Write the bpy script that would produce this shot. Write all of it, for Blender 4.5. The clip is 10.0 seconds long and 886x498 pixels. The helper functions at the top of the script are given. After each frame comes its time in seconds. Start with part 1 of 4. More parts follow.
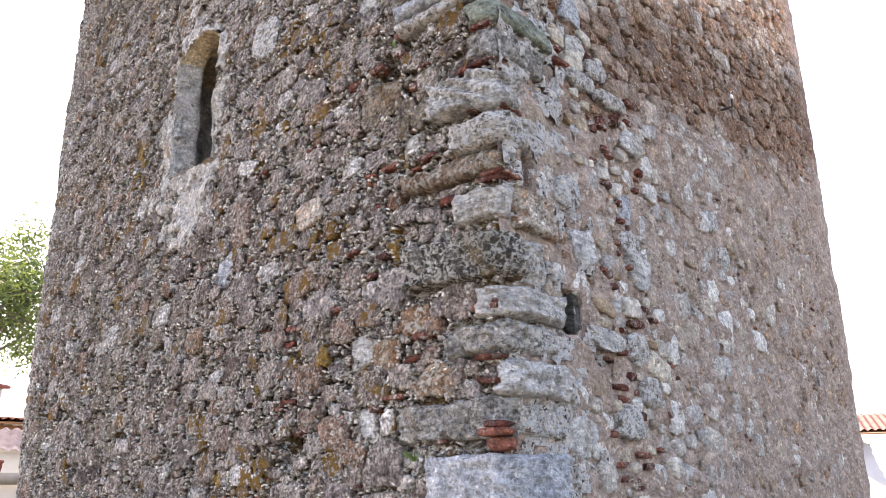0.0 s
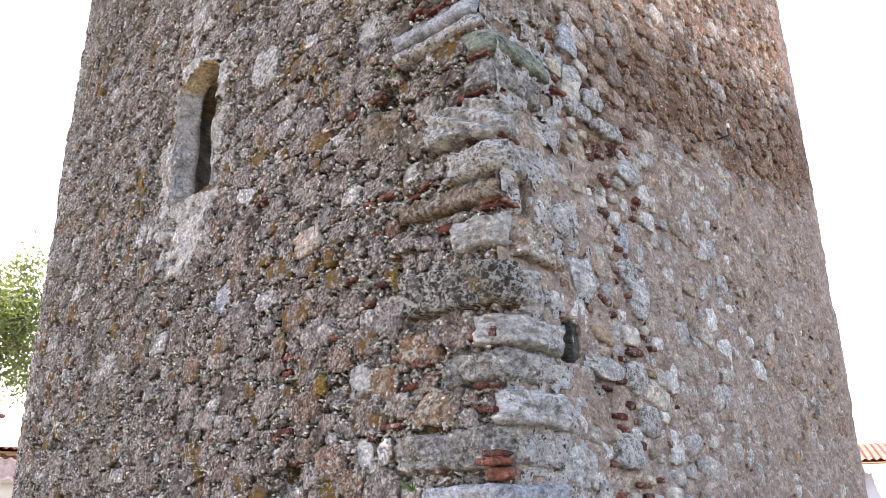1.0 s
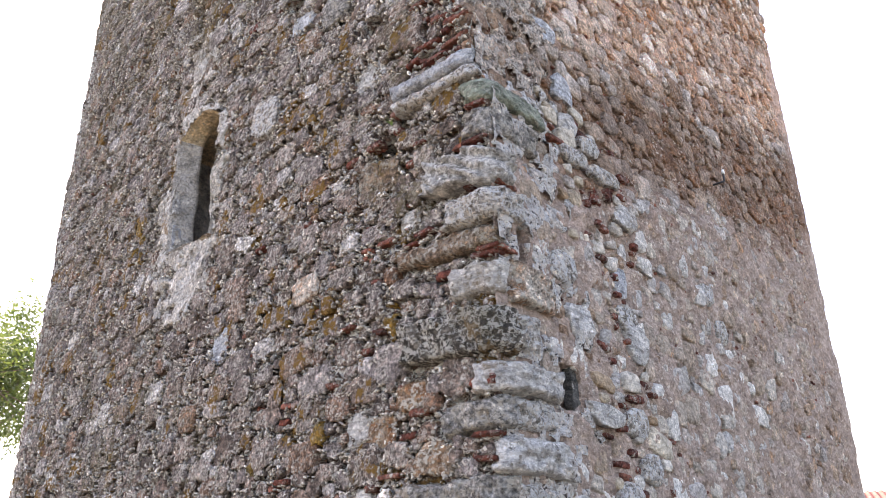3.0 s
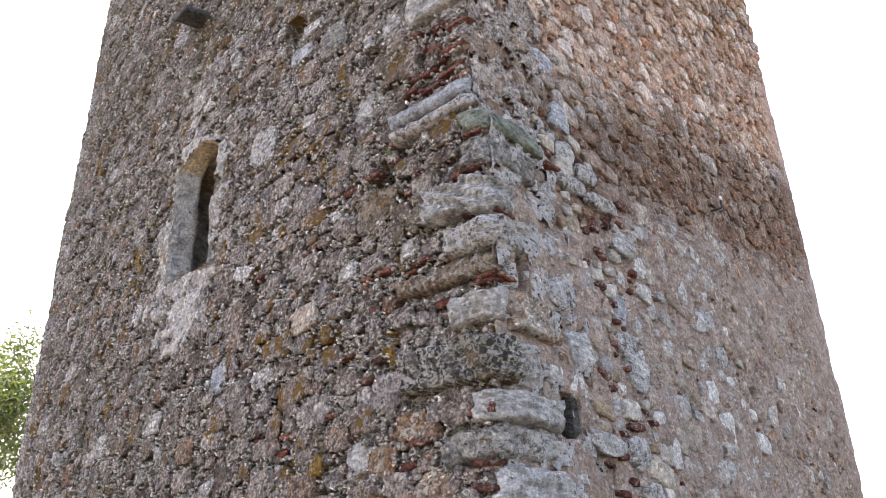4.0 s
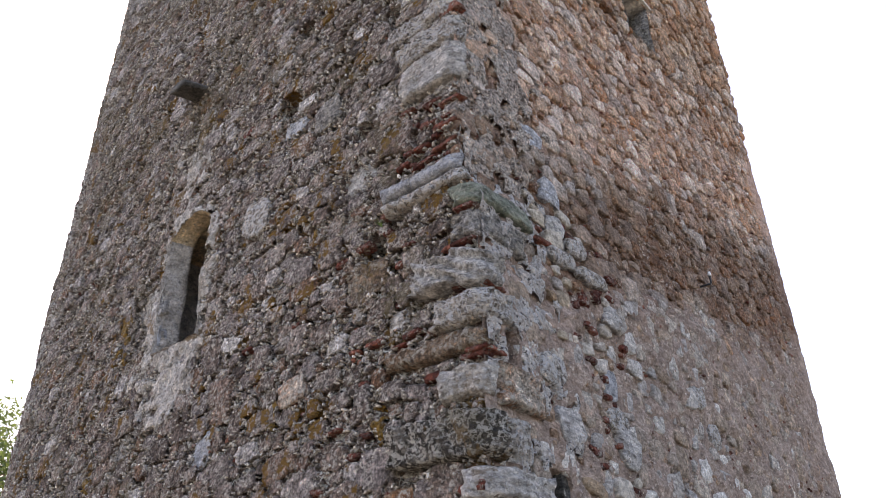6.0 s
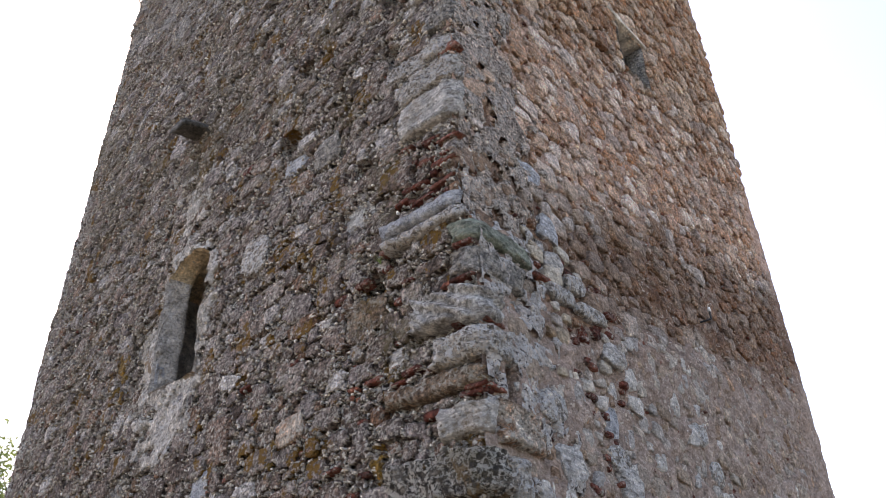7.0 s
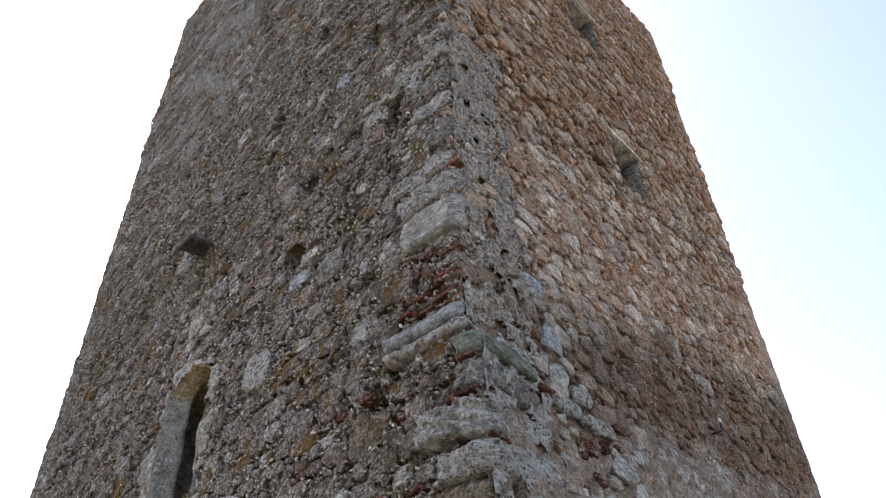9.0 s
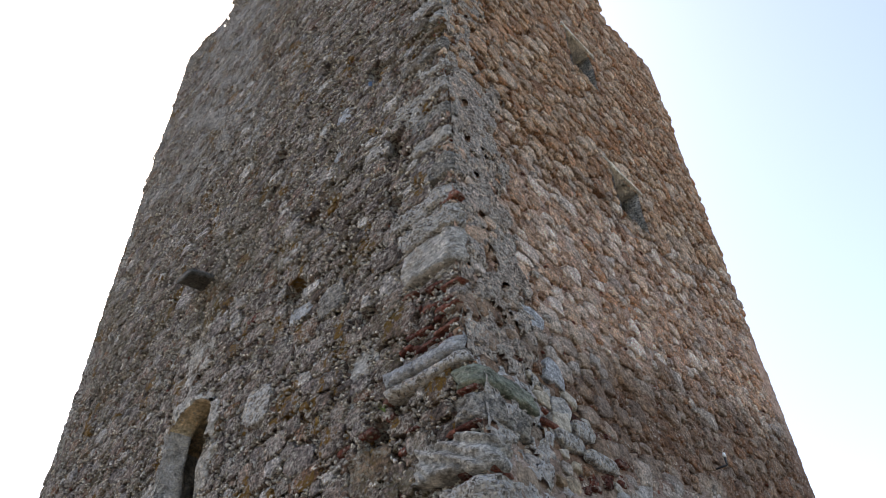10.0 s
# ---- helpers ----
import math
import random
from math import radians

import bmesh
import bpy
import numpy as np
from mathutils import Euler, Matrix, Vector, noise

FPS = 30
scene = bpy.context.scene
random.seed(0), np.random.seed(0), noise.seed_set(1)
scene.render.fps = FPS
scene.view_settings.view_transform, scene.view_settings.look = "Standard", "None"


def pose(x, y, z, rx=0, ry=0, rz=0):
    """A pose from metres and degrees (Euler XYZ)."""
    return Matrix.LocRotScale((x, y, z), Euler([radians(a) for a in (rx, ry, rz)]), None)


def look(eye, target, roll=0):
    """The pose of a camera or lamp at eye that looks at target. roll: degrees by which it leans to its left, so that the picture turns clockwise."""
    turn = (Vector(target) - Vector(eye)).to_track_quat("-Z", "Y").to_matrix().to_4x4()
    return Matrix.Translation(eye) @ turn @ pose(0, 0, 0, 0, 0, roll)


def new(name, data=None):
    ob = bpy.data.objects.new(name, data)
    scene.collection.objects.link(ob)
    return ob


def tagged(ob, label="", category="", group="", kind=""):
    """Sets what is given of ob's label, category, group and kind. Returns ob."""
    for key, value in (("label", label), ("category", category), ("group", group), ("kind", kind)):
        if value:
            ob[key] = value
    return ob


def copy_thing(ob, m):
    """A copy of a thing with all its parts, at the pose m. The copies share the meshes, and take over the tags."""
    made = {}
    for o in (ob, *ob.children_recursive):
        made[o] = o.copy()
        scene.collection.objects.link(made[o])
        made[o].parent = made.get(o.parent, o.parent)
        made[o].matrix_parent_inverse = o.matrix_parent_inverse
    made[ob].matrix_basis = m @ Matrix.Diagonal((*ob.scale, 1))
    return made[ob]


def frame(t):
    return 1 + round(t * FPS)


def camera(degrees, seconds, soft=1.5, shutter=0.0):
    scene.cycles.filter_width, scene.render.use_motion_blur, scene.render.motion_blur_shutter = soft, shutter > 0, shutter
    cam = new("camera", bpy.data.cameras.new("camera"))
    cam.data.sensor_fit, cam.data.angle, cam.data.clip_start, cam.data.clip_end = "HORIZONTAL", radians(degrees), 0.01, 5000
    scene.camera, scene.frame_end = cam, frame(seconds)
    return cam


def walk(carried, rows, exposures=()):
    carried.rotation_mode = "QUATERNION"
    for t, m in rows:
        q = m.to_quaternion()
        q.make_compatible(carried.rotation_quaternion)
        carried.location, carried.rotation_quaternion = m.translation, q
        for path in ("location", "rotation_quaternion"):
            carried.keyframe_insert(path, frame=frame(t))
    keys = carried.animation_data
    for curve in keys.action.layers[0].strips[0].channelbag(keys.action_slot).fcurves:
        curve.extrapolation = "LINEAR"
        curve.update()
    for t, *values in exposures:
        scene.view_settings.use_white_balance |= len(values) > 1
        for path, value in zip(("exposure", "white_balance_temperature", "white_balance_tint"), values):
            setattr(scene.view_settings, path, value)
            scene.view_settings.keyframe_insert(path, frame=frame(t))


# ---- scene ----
# the camera stands still before the tower's corner and tilts up
cam = camera(59.0, 10.0, soft=0.6)
EYE = (0.0, -4.6, 1.6)
TURNS = [(0.0, 107.456, 0.671, 4.668),
         (0.5, 108.457, 0.668, 4.604),
         (1.0, 109.501, 0.687, 4.534),
         (1.5, 110.382, 0.712, 4.485),
         (2.0, 111.467, 0.639, 4.439),
         (2.5, 112.272, 0.771, 4.440),
         (4.0, 114.970, 1.418, 4.594),
         (4.5, 116.700, 1.397, 4.355),
         (5.0, 117.977, 1.173, 3.980),
         (5.5, 119.177, 1.109, 3.743),
         (7.0, 122.937, 1.436, 3.761),
         (7.5, 124.898, 1.575, 3.880),
         (8.0, 126.974, 1.860, 4.100),
         (8.5, 129.480, 2.051, 4.335),
         (9.0, 131.141, 1.895, 4.376),
         (9.5, 132.159, 1.998, 4.589),
         (10.0, 133.580, 1.978, 4.547)]
walk(cam, [(t, pose(*EYE, rx, ry, rz)) for t, rx, ry, rz in TURNS],
     exposures=[(0.0, 2.70, 7800, 23), (2.5, 2.74, 7800, 23), (4.0, 2.44, 7800, 23), (5.0, 2.44, 7800, 23), (5.5, 2.15, 7800, 24), (7.0, 1.87, 7750, 22),
                (7.5, 1.89, 7750, 22), (8.5, 1.92, 7700, 20), (9.0, 1.64, 7650, 17), (10.0, 1.59, 7650, 16)])

# ---- sky and sun: hazy bright day, sun high behind the tower ----
SUN_AZ, SUN_EL = radians(-45.0), radians(50.0)
world = bpy.data.worlds.new("sky")
scene.world = world
world.use_nodes = True
wn = world.node_tree
sky = wn.nodes.new("ShaderNodeTexSky")
sky.sky_type, sky.sun_disc = "NISHITA", False
sky.sun_elevation, sky.sun_rotation = SUN_EL, SUN_AZ
sky.air_density, sky.dust_density, sky.ozone_density = 1.0, 1.6, 1.0
wn.nodes["Background"].inputs["Strength"].default_value = 0.15
wn.links.new(sky.outputs[0], wn.nodes["Background"].inputs["Color"])
sun_data = bpy.data.lights.new("sun", "SUN")
sun_data.energy, sun_data.angle, sun_data.color = 3.0, radians(0.6), (1.0, 0.95, 0.88)
sun = new("sun", sun_data)
to_sun = Vector((math.sin(SUN_AZ) * math.cos(SUN_EL), math.cos(SUN_AZ) * math.cos(SUN_EL), math.sin(SUN_EL)))
sun.matrix_world = look(to_sun * 60, (0, 0, 0))


# ---- materials ----
def material(name):
    m = bpy.data.materials.new(name)
    m.use_nodes = True
    t = m.node_tree
    return m, t, t.nodes["Principled BSDF"]


def link(t, a, b):
    t.links.new(a, b)


def noise_tex(t, scale, detail=6.0, rough=0.6, stretch=(1, 1, 1), shift=0.0):
    co = t.nodes.new("ShaderNodeNewGeometry")
    mp = t.nodes.new("ShaderNodeMapping")
    mp.inputs["Scale"].default_value = stretch
    mp.inputs["Location"].default_value = (shift, shift * 1.7, shift * 0.6)
    n = t.nodes.new("ShaderNodeTexNoise")
    n.inputs["Scale"].default_value, n.inputs["Detail"].default_value, n.inputs["Roughness"].default_value = scale, detail, rough
    link(t, co.outputs["Position"], mp.inputs["Vector"])
    link(t, mp.outputs["Vector"], n.inputs["Vector"])
    return n.outputs["Fac"]


def ramp(t, fac, stops, mode="LINEAR"):
    r = t.nodes.new("ShaderNodeValToRGB")
    r.color_ramp.interpolation = mode
    els = r.color_ramp.elements
    while len(els) < len(stops):
        els.new(0.5)
    for e, (p, c) in zip(els, stops):
        e.position, e.color = p, (*c, 1.0) if len(c) == 3 else c
    link(t, fac, r.inputs["Fac"])
    return r.outputs["Color"]


def step(t, fac, lo, hi):
    r = t.nodes.new("ShaderNodeMapRange")
    r.interpolation_type = "SMOOTHSTEP"
    r.inputs["From Min"].default_value, r.inputs["From Max"].default_value = lo, hi
    link(t, fac, r.inputs["Value"])
    return r.outputs["Result"]


def times(t, a, b):
    m = t.nodes.new("ShaderNodeMath")
    m.operation = "MULTIPLY"
    link(t, a, m.inputs[0])
    if isinstance(b, (int, float)):
        m.inputs[1].default_value = b
    else:
        link(t, b, m.inputs[1])
    return m.outputs[0]


def mix(t, fac, a, b, blend="MIX"):
    m = t.nodes.new("ShaderNodeMix")
    m.data_type, m.blend_type = "RGBA", blend
    for sock, v in ((m.inputs[0], fac), (m.inputs[6], a), (m.inputs[7], b)):
        if isinstance(v, (int, float)):
            sock.default_value = v
        elif isinstance(v, tuple):
            sock.default_value = (*v, 1.0)
        else:
            link(t, v, sock)
    return m.outputs[2]


def bumps(t, bsdf, layers):
    last = None
    for height, dist in layers:
        b = t.nodes.new("ShaderNodeBump")
        b.inputs["Strength"].default_value, b.inputs["Distance"].default_value = 1.0, dist
        link(t, height, b.inputs["Height"])
        if last:
            link(t, last, b.inputs["Normal"])
        last = b.outputs["Normal"]
    link(t, last, bsdf.inputs["Normal"])


def sloped_height(t):
    """Height above a line that climbs a little along the east face, as the old building stages do."""
    g = t.nodes.new("ShaderNodeNewGeometry")
    d = t.nodes.new("ShaderNodeVectorMath")
    d.operation = "DOT_PRODUCT"
    d.inputs[1].default_value = (-0.133, -0.169, 1.0)
    link(t, g.outputs["Position"], d.inputs[0])
    return d.outputs["Value"]


def masonry(name, stops, rand="island", crust=(0.52, 0.48, 0.41), crust_at=(0.53, 0.57), lichen=0.0, grain=1.0, dark=(0.04, 0.034, 0.028), stain=None, rough=0.92, cover=(0.4, 0.52), lines=0.35, bands=None, pores_amt=0.3, streak=0.7, speckle=0.75, blotch=0.7):
    """Old stone or mortar: a tint per piece, mottling, crumbs of pale mortar, dark pores, rusty lichen. Part of the
    relief's light and shade is put into the colour.
    """
    m, t, b = material(name)
    b.inputs["Roughness"].default_value = rough
    b.inputs["Specular IOR Level"].default_value = 0.25
    if rand == "island":
        src = t.nodes.new("ShaderNodeNewGeometry").outputs["Random Per Island"]
    elif rand == "object":
        src = t.nodes.new("ShaderNodeObjectInfo").outputs["Random"]
    else:
        src = step(t, noise_tex(t, rand, 5.0, 0.65, shift=3.1), 0.3, 0.7)
    col = ramp(t, src, stops)
    mottle = noise_tex(t, 9.0, 8.0, 0.7, shift=1.3)
    col = mix(t, blotch, col, ramp(t, mottle, [(0.33, (0.34, 0.32, 0.3)), (0.5, (1, 1, 1)), (0.67, (1.7, 1.65, 1.6))]), "MULTIPLY")
    # speckle and clumps also colour in the light-and-dark contrast the bumps lack
    speck = noise_tex(t, 42.0, 3.0, 0.7, shift=14.0)
    col = mix(t, speckle, col, ramp(t, speck, [(0.36, (0.25, 0.235, 0.22)), (0.47, (0.9, 0.9, 0.9)), (0.54, (1.1, 1.1, 1.1)), (0.64, (2.0, 1.95, 1.9))]), "MULTIPLY")
    clump = noise_tex(t, 17.0, 2.0, 0.6, (1, 1, 1.3), 21.0)
    col = mix(t, 0.9 * speckle, col, ramp(t, clump, [(0.34, (0.3, 0.28, 0.26)), (0.46, (0.92, 0.92, 0.92)), (0.55, (1.08, 1.08, 1.08)), (0.66, (1.9, 1.86, 1.82))]), "MULTIPLY")
    bed = None
    if streak:
        bed = noise_tex(t, 7.0, 5.0, 0.6, (1, 1, 5.0), 11.0)
        col = mix(t, streak, col, ramp(t, bed, [(0.32, (0.36, 0.34, 0.32)), (0.46, (0.95, 0.95, 0.95)), (0.56, (1.1, 1.1, 1.1)), (0.68, (1.65, 1.62, 1.6))]), "MULTIPLY")
    if stain:
        lo, hi, tint, amount = stain
        big = noise_tex(t, 0.55, 5.0, 0.6, shift=7.7)
        col = mix(t, times(t, step(t, big, lo, hi), amount), col, tint, "MULTIPLY")
    if bands:
        zed = t.nodes.new("ShaderNodeMath")
        zed.operation = "MULTIPLY_ADD"
        link(t, noise_tex(t, 0.9, 5.0, 0.65, shift=2.0), zed.inputs[0])
        zed.inputs[1].default_value = 2.0
        link(t, sloped_height(t), zed.inputs[2])
        for lo, hi, tint, amount in bands:
            up, down = step(t, zed.outputs[0], lo + 0.7, lo + 1.4), step(t, zed.outputs[0], hi + 1.5, hi + 0.8)
            col = mix(t, times(t, times(t, up, down), amount), col, tint, "MULTIPLY")
    fine = noise_tex(t, 20.0, 5.0, 0.64, (1, 1, 1.25), 2.2)
    squiggle = noise_tex(t, 13.0, 4.0, 0.6, (1, 1, 1.1), 6.6)
    patch = noise_tex(t, 3.4, 4.0, 0.65, shift=9.0)
    cr = times(t, step(t, fine, *crust_at), step(t, patch, *cover))
    ridge = ramp(t, squiggle, [(0.455, (0, 0, 0)), (0.49, (1, 1, 1)), (0.51, (1, 1, 1)), (0.545, (0, 0, 0))])
    cr2 = times(t, times(t, ridge, step(t, patch, cover[0] - 0.03, cover[1])), lines)
    col = mix(t, cr, col, crust)
    col = mix(t, cr2, col, tuple(min(0.8, c * 1.12) for c in crust))
    # pores are bumped in and also coloured dark for the shade in them
    pores = noise_tex(t, 25.0, 5.0, 0.65, (1, 1, 1.2), 5.0)
    pit_mask = times(t, step(t, pores, 0.56, 0.61), pores_amt)
    col = mix(t, pit_mask, col, dark)
    if lichen:
        lm = times(t, step(t, noise_tex(t, 2.4, 5.0, 0.65, (1, 1, 0.8), 4.4), 0.575, 0.61), step(t, fine, 0.40, 0.5))
        col = mix(t, times(t, lm, lichen), col, (0.25, 0.135, 0.03))
        lm2 = times(t, step(t, noise_tex(t, 1.1, 4.0, 0.6, (1, 1, 0.6), 8.1), 0.54, 0.64), step(t, fine, 0.4, 0.55))
        col = mix(t, times(t, lm2, 0.6 * lichen), col, (0.15, 0.12, 0.045))
    link(t, col, b.inputs["Base Color"])
    bumps(t, b, ([(bed, 0.10 * grain)] if bed else []) + [(mottle, 0.12 * grain), (speck, 0.05 * grain), (fine, 0.13 * grain), (squiggle, 0.05 * grain), (pores, -0.09 * grain * pores_amt)])
    return m


def plain(name, rgb, rough=0.85, var=0.25, scale=6.0, bump=0.004):
    m, t, b = material(name)
    b.inputs["Roughness"].default_value = rough
    n = noise_tex(t, scale, 7.0, 0.65)
    lo, hi = tuple(c * (1 - var) for c in rgb), tuple(min(1, c * (1 + var)) for c in rgb)
    link(t, ramp(t, n, [(0.3, lo), (0.7, hi)]), b.inputs["Base Color"])
    bumps(t, b, [(n, bump)])
    return m


GREY = [(0.0, (0.108, 0.0813, 0.0694)), (0.14, (0.216, 0.163, 0.135)), (0.28, (0.299, 0.231, 0.196)), (0.4, (0.199, 0.171, 0.163)), (0.5, (0.335, 0.269, 0.229)),
        (0.6, (0.244, 0.134, 0.0817)), (0.7, (0.299, 0.258, 0.245)), (0.8, (0.181, 0.134, 0.11)), (0.88, (0.397, 0.329, 0.29)), (0.93, (0.51, 0.465, 0.45)), (1.0, (0.72, 0.69, 0.66))]
TAN = [(0.0, (0.28, 0.17, 0.11)), (0.18, (0.44, 0.32, 0.23)), (0.36, (0.54, 0.45, 0.36)), (0.5, (0.40, 0.365, 0.34)), (0.62, (0.46, 0.27, 0.16)),
       (0.76, (0.62, 0.53, 0.44)), (0.88, (0.56, 0.535, 0.505)), (1.0, (0.76, 0.71, 0.64))]
PEBBLE = [(0.0, (0.36, 0.27, 0.2)), (0.15, (0.56, 0.49, 0.41)), (0.3, (0.44, 0.42, 0.4)), (0.45, (0.66, 0.59, 0.5)), (0.55, (0.45, 0.34, 0.25)), (0.7, (0.56, 0.545, 0.53)), (0.85, (0.7, 0.67, 0.62)), (1.0, (0.8, 0.77, 0.72))]
BANDS_E = [(4.2, 5.35, (0.54, 0.38, 0.285), 0.85), (5.7, 8.0, (1.5, 1.28, 1.17), 0.9), (8.3, 30.0, (1.22, 0.95, 0.75), 0.9)]
M_MORTAR_W = masonry("weathered_grey_mortar", [(0, (0.14, 0.0936, 0.0752)), (0.5, (0.219, 0.159, 0.13)), (1, (0.333, 0.248, 0.207))], rand=7.0, lichen=0.9, crust=(0.8, 0.74, 0.66), crust_at=(0.52, 0.545), cover=(0.3, 0.42), lines=1.0, pores_amt=0.95, streak=0.0)
M_MORTAR_E = masonry("pinkish_lime_mortar", [(0, (0.316, 0.236, 0.191)), (0.5, (0.372, 0.285, 0.236)), (1, (0.428, 0.34, 0.285))], rand=3.0, grain=0.4, crust=(0.66, 0.57, 0.48), crust_at=(0.58, 0.64),
                     dark=(0.2, 0.125, 0.09), bands=BANDS_E, lines=0.1, pores_amt=0.5, streak=0.0, speckle=0.3, blotch=0.5)
M_RUBBLE_W = masonry("grey_rubble", GREY, lichen=1.0, crust=(0.72, 0.67, 0.59), crust_at=(0.56, 0.6), pores_amt=0.5, lines=0.55)
M_RUBBLE_E = masonry("tan_rubble", TAN, crust=(0.6, 0.5, 0.41), grain=0.6, dark=(0.10, 0.055, 0.035), bands=BANDS_E, lines=0.3, crust_at=(0.57, 0.62), speckle=0.45, streak=0.5)
M_STONE_W = masonry("grey_field_stone", GREY, rand="object", lichen=1.0, crust=(0.7, 0.65, 0.57), crust_at=(0.57, 0.61), pores_amt=0.4, lines=0.5)
M_CRUMB = masonry("pale_mortar_crumb", [(0, (0.2, 0.17, 0.14)), (0.25, (0.45, 0.4, 0.34)), (0.5, (0.62, 0.57, 0.5)), (1, (0.8, 0.76, 0.7))], pores_amt=0.2, lines=0.1, streak=0.0)
M_STONE_E = masonry("pale_pebble", PEBBLE, rand="object", crust_at=(0.6, 0.66), grain=0.5, bands=BANDS_E, lines=0.1, speckle=0.35, streak=0.4, blotch=0.45)
M_PEBBLE = masonry("river_pebble", [(0, (0.3, 0.2, 0.12)), (0.25, (0.5, 0.43, 0.33)), (0.5, (0.56, 0.52, 0.45)), (0.75, (0.4, 0.36, 0.32)), (1, (0.68, 0.64, 0.57))], rand="object", crust_at=(0.62, 0.68), grain=0.3, lines=0.1, pores_amt=0.1, streak=0.3, speckle=0.25)
M_BRICK = masonry("red_brick_fragment", [(0, (0.12, 0.036, 0.025)), (0.5, (0.2, 0.06, 0.04)), (1, (0.30, 0.115, 0.078))], rand="object", crust_at=(0.57, 0.61), grain=0.6, lines=0.3, speckle=0.5)
M_BRICKS = masonry("red_brick_chips", [(0, (0.15, 0.05, 0.033)), (0.5, (0.23, 0.075, 0.05)), (1, (0.30, 0.12, 0.08))], crust_at=(0.58, 0.64), grain=0.6, lines=0.4, speckle=0.4)
M_BLUE = masonry("blue_grey_marble", [(0, (0.39, 0.415, 0.45)), (1, (0.53, 0.55, 0.58))], rand="object", crust_at=(0.6, 0.64), grain=0.6, crust=(0.72, 0.71, 0.69), lines=0.5, speckle=0.35, streak=0.5)
M_WHITE = masonry("white_limestone", [(0, (0.62, 0.6, 0.56)), (1, (0.74, 0.72, 0.69))], rand="object", crust=(0.36, 0.32, 0.27), crust_at=(0.6, 0.64), grain=0.8, lines=0.3, lichen=0.3, pores_amt=0.4, speckle=0.25, blotch=0.45)
M_PALE = masonry("pale_encrusted_stone", [(0, (0.44, 0.39, 0.33)), (1, (0.56, 0.51, 0.45))], rand=6.0, crust=(0.82, 0.78, 0.72), crust_at=(0.5, 0.55), cover=(0.3, 0.42), lines=0.9, pores_amt=0.6, speckle=0.5)
M_DARKQ = masonry("dark_lichened_stone", [(0, (0.07, 0.06, 0.05)), (0.6, (0.16, 0.14, 0.115)), (1, (0.3, 0.27, 0.23))], rand=8.0, lichen=0.7, crust=(0.74, 0.7, 0.63), crust_at=(0.53, 0.555), lines=0.7, cover=(0.36, 0.46), pores_amt=0.9, grain=1.5, speckle=0.5)
M_BROWNQ = masonry("brown_stone", [(0, (0.2, 0.13, 0.085)), (1, (0.31, 0.23, 0.165))], rand=6.0, lichen=0.5)
M_RUST = masonry("rust_stained_stone", [(0, (0.34, 0.17, 0.085)), (0.5, (0.5, 0.4, 0.32)), (1, (0.62, 0.57, 0.5))], rand=5.0, grain=0.5, lines=0.4)
M_RUSTY = masonry("rusty_brown_stone", [(0, (0.24, 0.1, 0.04)), (0.5, (0.27, 0.17, 0.1)), (1, (0.3, 0.25, 0.2))], rand=9.0, grain=0.6, lines=0.4, speckle=0.5)
M_GREYQ = masonry("grey_ashlar", [(0, (0.25, 0.24, 0.225)), (1, (0.38, 0.37, 0.35))], rand=6.0, lichen=0.3)
M_VEIN = masonry("veined_grey_marble", [(0, (0.34, 0.33, 0.31)), (1, (0.54, 0.525, 0.495))], rand=6.0, crust=(0.68, 0.66, 0.62), grain=0.6, speckle=0.4, streak=1.0)
M_GREEN = masonry("green_stone", [(0, (0.15, 0.175, 0.135)), (1, (0.24, 0.27, 0.215))], rand=6.0, crust_at=(0.62, 0.68), grain=0.4, lines=0.3, speckle=0.25)
M_PLASTER = masonry("pale_lime_render", [(0, (0.45, 0.4, 0.345)), (0.5, (0.6, 0.555, 0.5)), (1, (0.72, 0.68, 0.63))], rand=8.0, crust=(0.74, 0.71, 0.67), crust_at=(0.53, 0.58), grain=0.7, lichen=0.7, pores_amt=0.5, streak=0.0, speckle=0.4)
M_PALE_E = masonry("cream_lime_render", [(0, (0.48, 0.385, 0.315)), (1, (0.65, 0.56, 0.48))], rand=4.0, crust=(0.74, 0.67, 0.6), crust_at=(0.53, 0.58), dark=(0.1, 0.06, 0.04), grain=1.0, lines=0.6, streak=0.0, speckle=0.75, blotch=0.7, pores_amt=0.8)
M_LACE = masonry("white_crumbling_mortar", [(0, (0.44, 0.38, 0.33)), (0.5, (0.7, 0.64, 0.58)), (1, (0.84, 0.77, 0.7))], rand=9.0, crust=(0.84, 0.79, 0.73), crust_at=(0.5, 0.54), cover=(0.3, 0.42), dark=(0.05, 0.035, 0.028), lines=0.9, pores_amt=0.95, streak=0.0, speckle=0.3, blotch=0.4)
M_RENDER_W = masonry("old_grey_render", [(0, (0.27, 0.25, 0.23)), (0.5, (0.36, 0.335, 0.305)), (1, (0.46, 0.43, 0.4))], rand=4.0, crust=(0.58, 0.55, 0.51), crust_at=(0.53, 0.58), lines=0.4, pores_amt=0.5, streak=0.0, grain=1.0, speckle=0.8, blotch=0.5)
M_LICHEN = masonry("orange_lichen", [(0, (0.16, 0.11, 0.03)), (0.5, (0.3, 0.17, 0.035)), (1, (0.42, 0.24, 0.05))], rand=9.0, crust=(0.5, 0.44, 0.34), crust_at=(0.58, 0.62), streak=0.0, pores_amt=0.5, speckle=0.5)
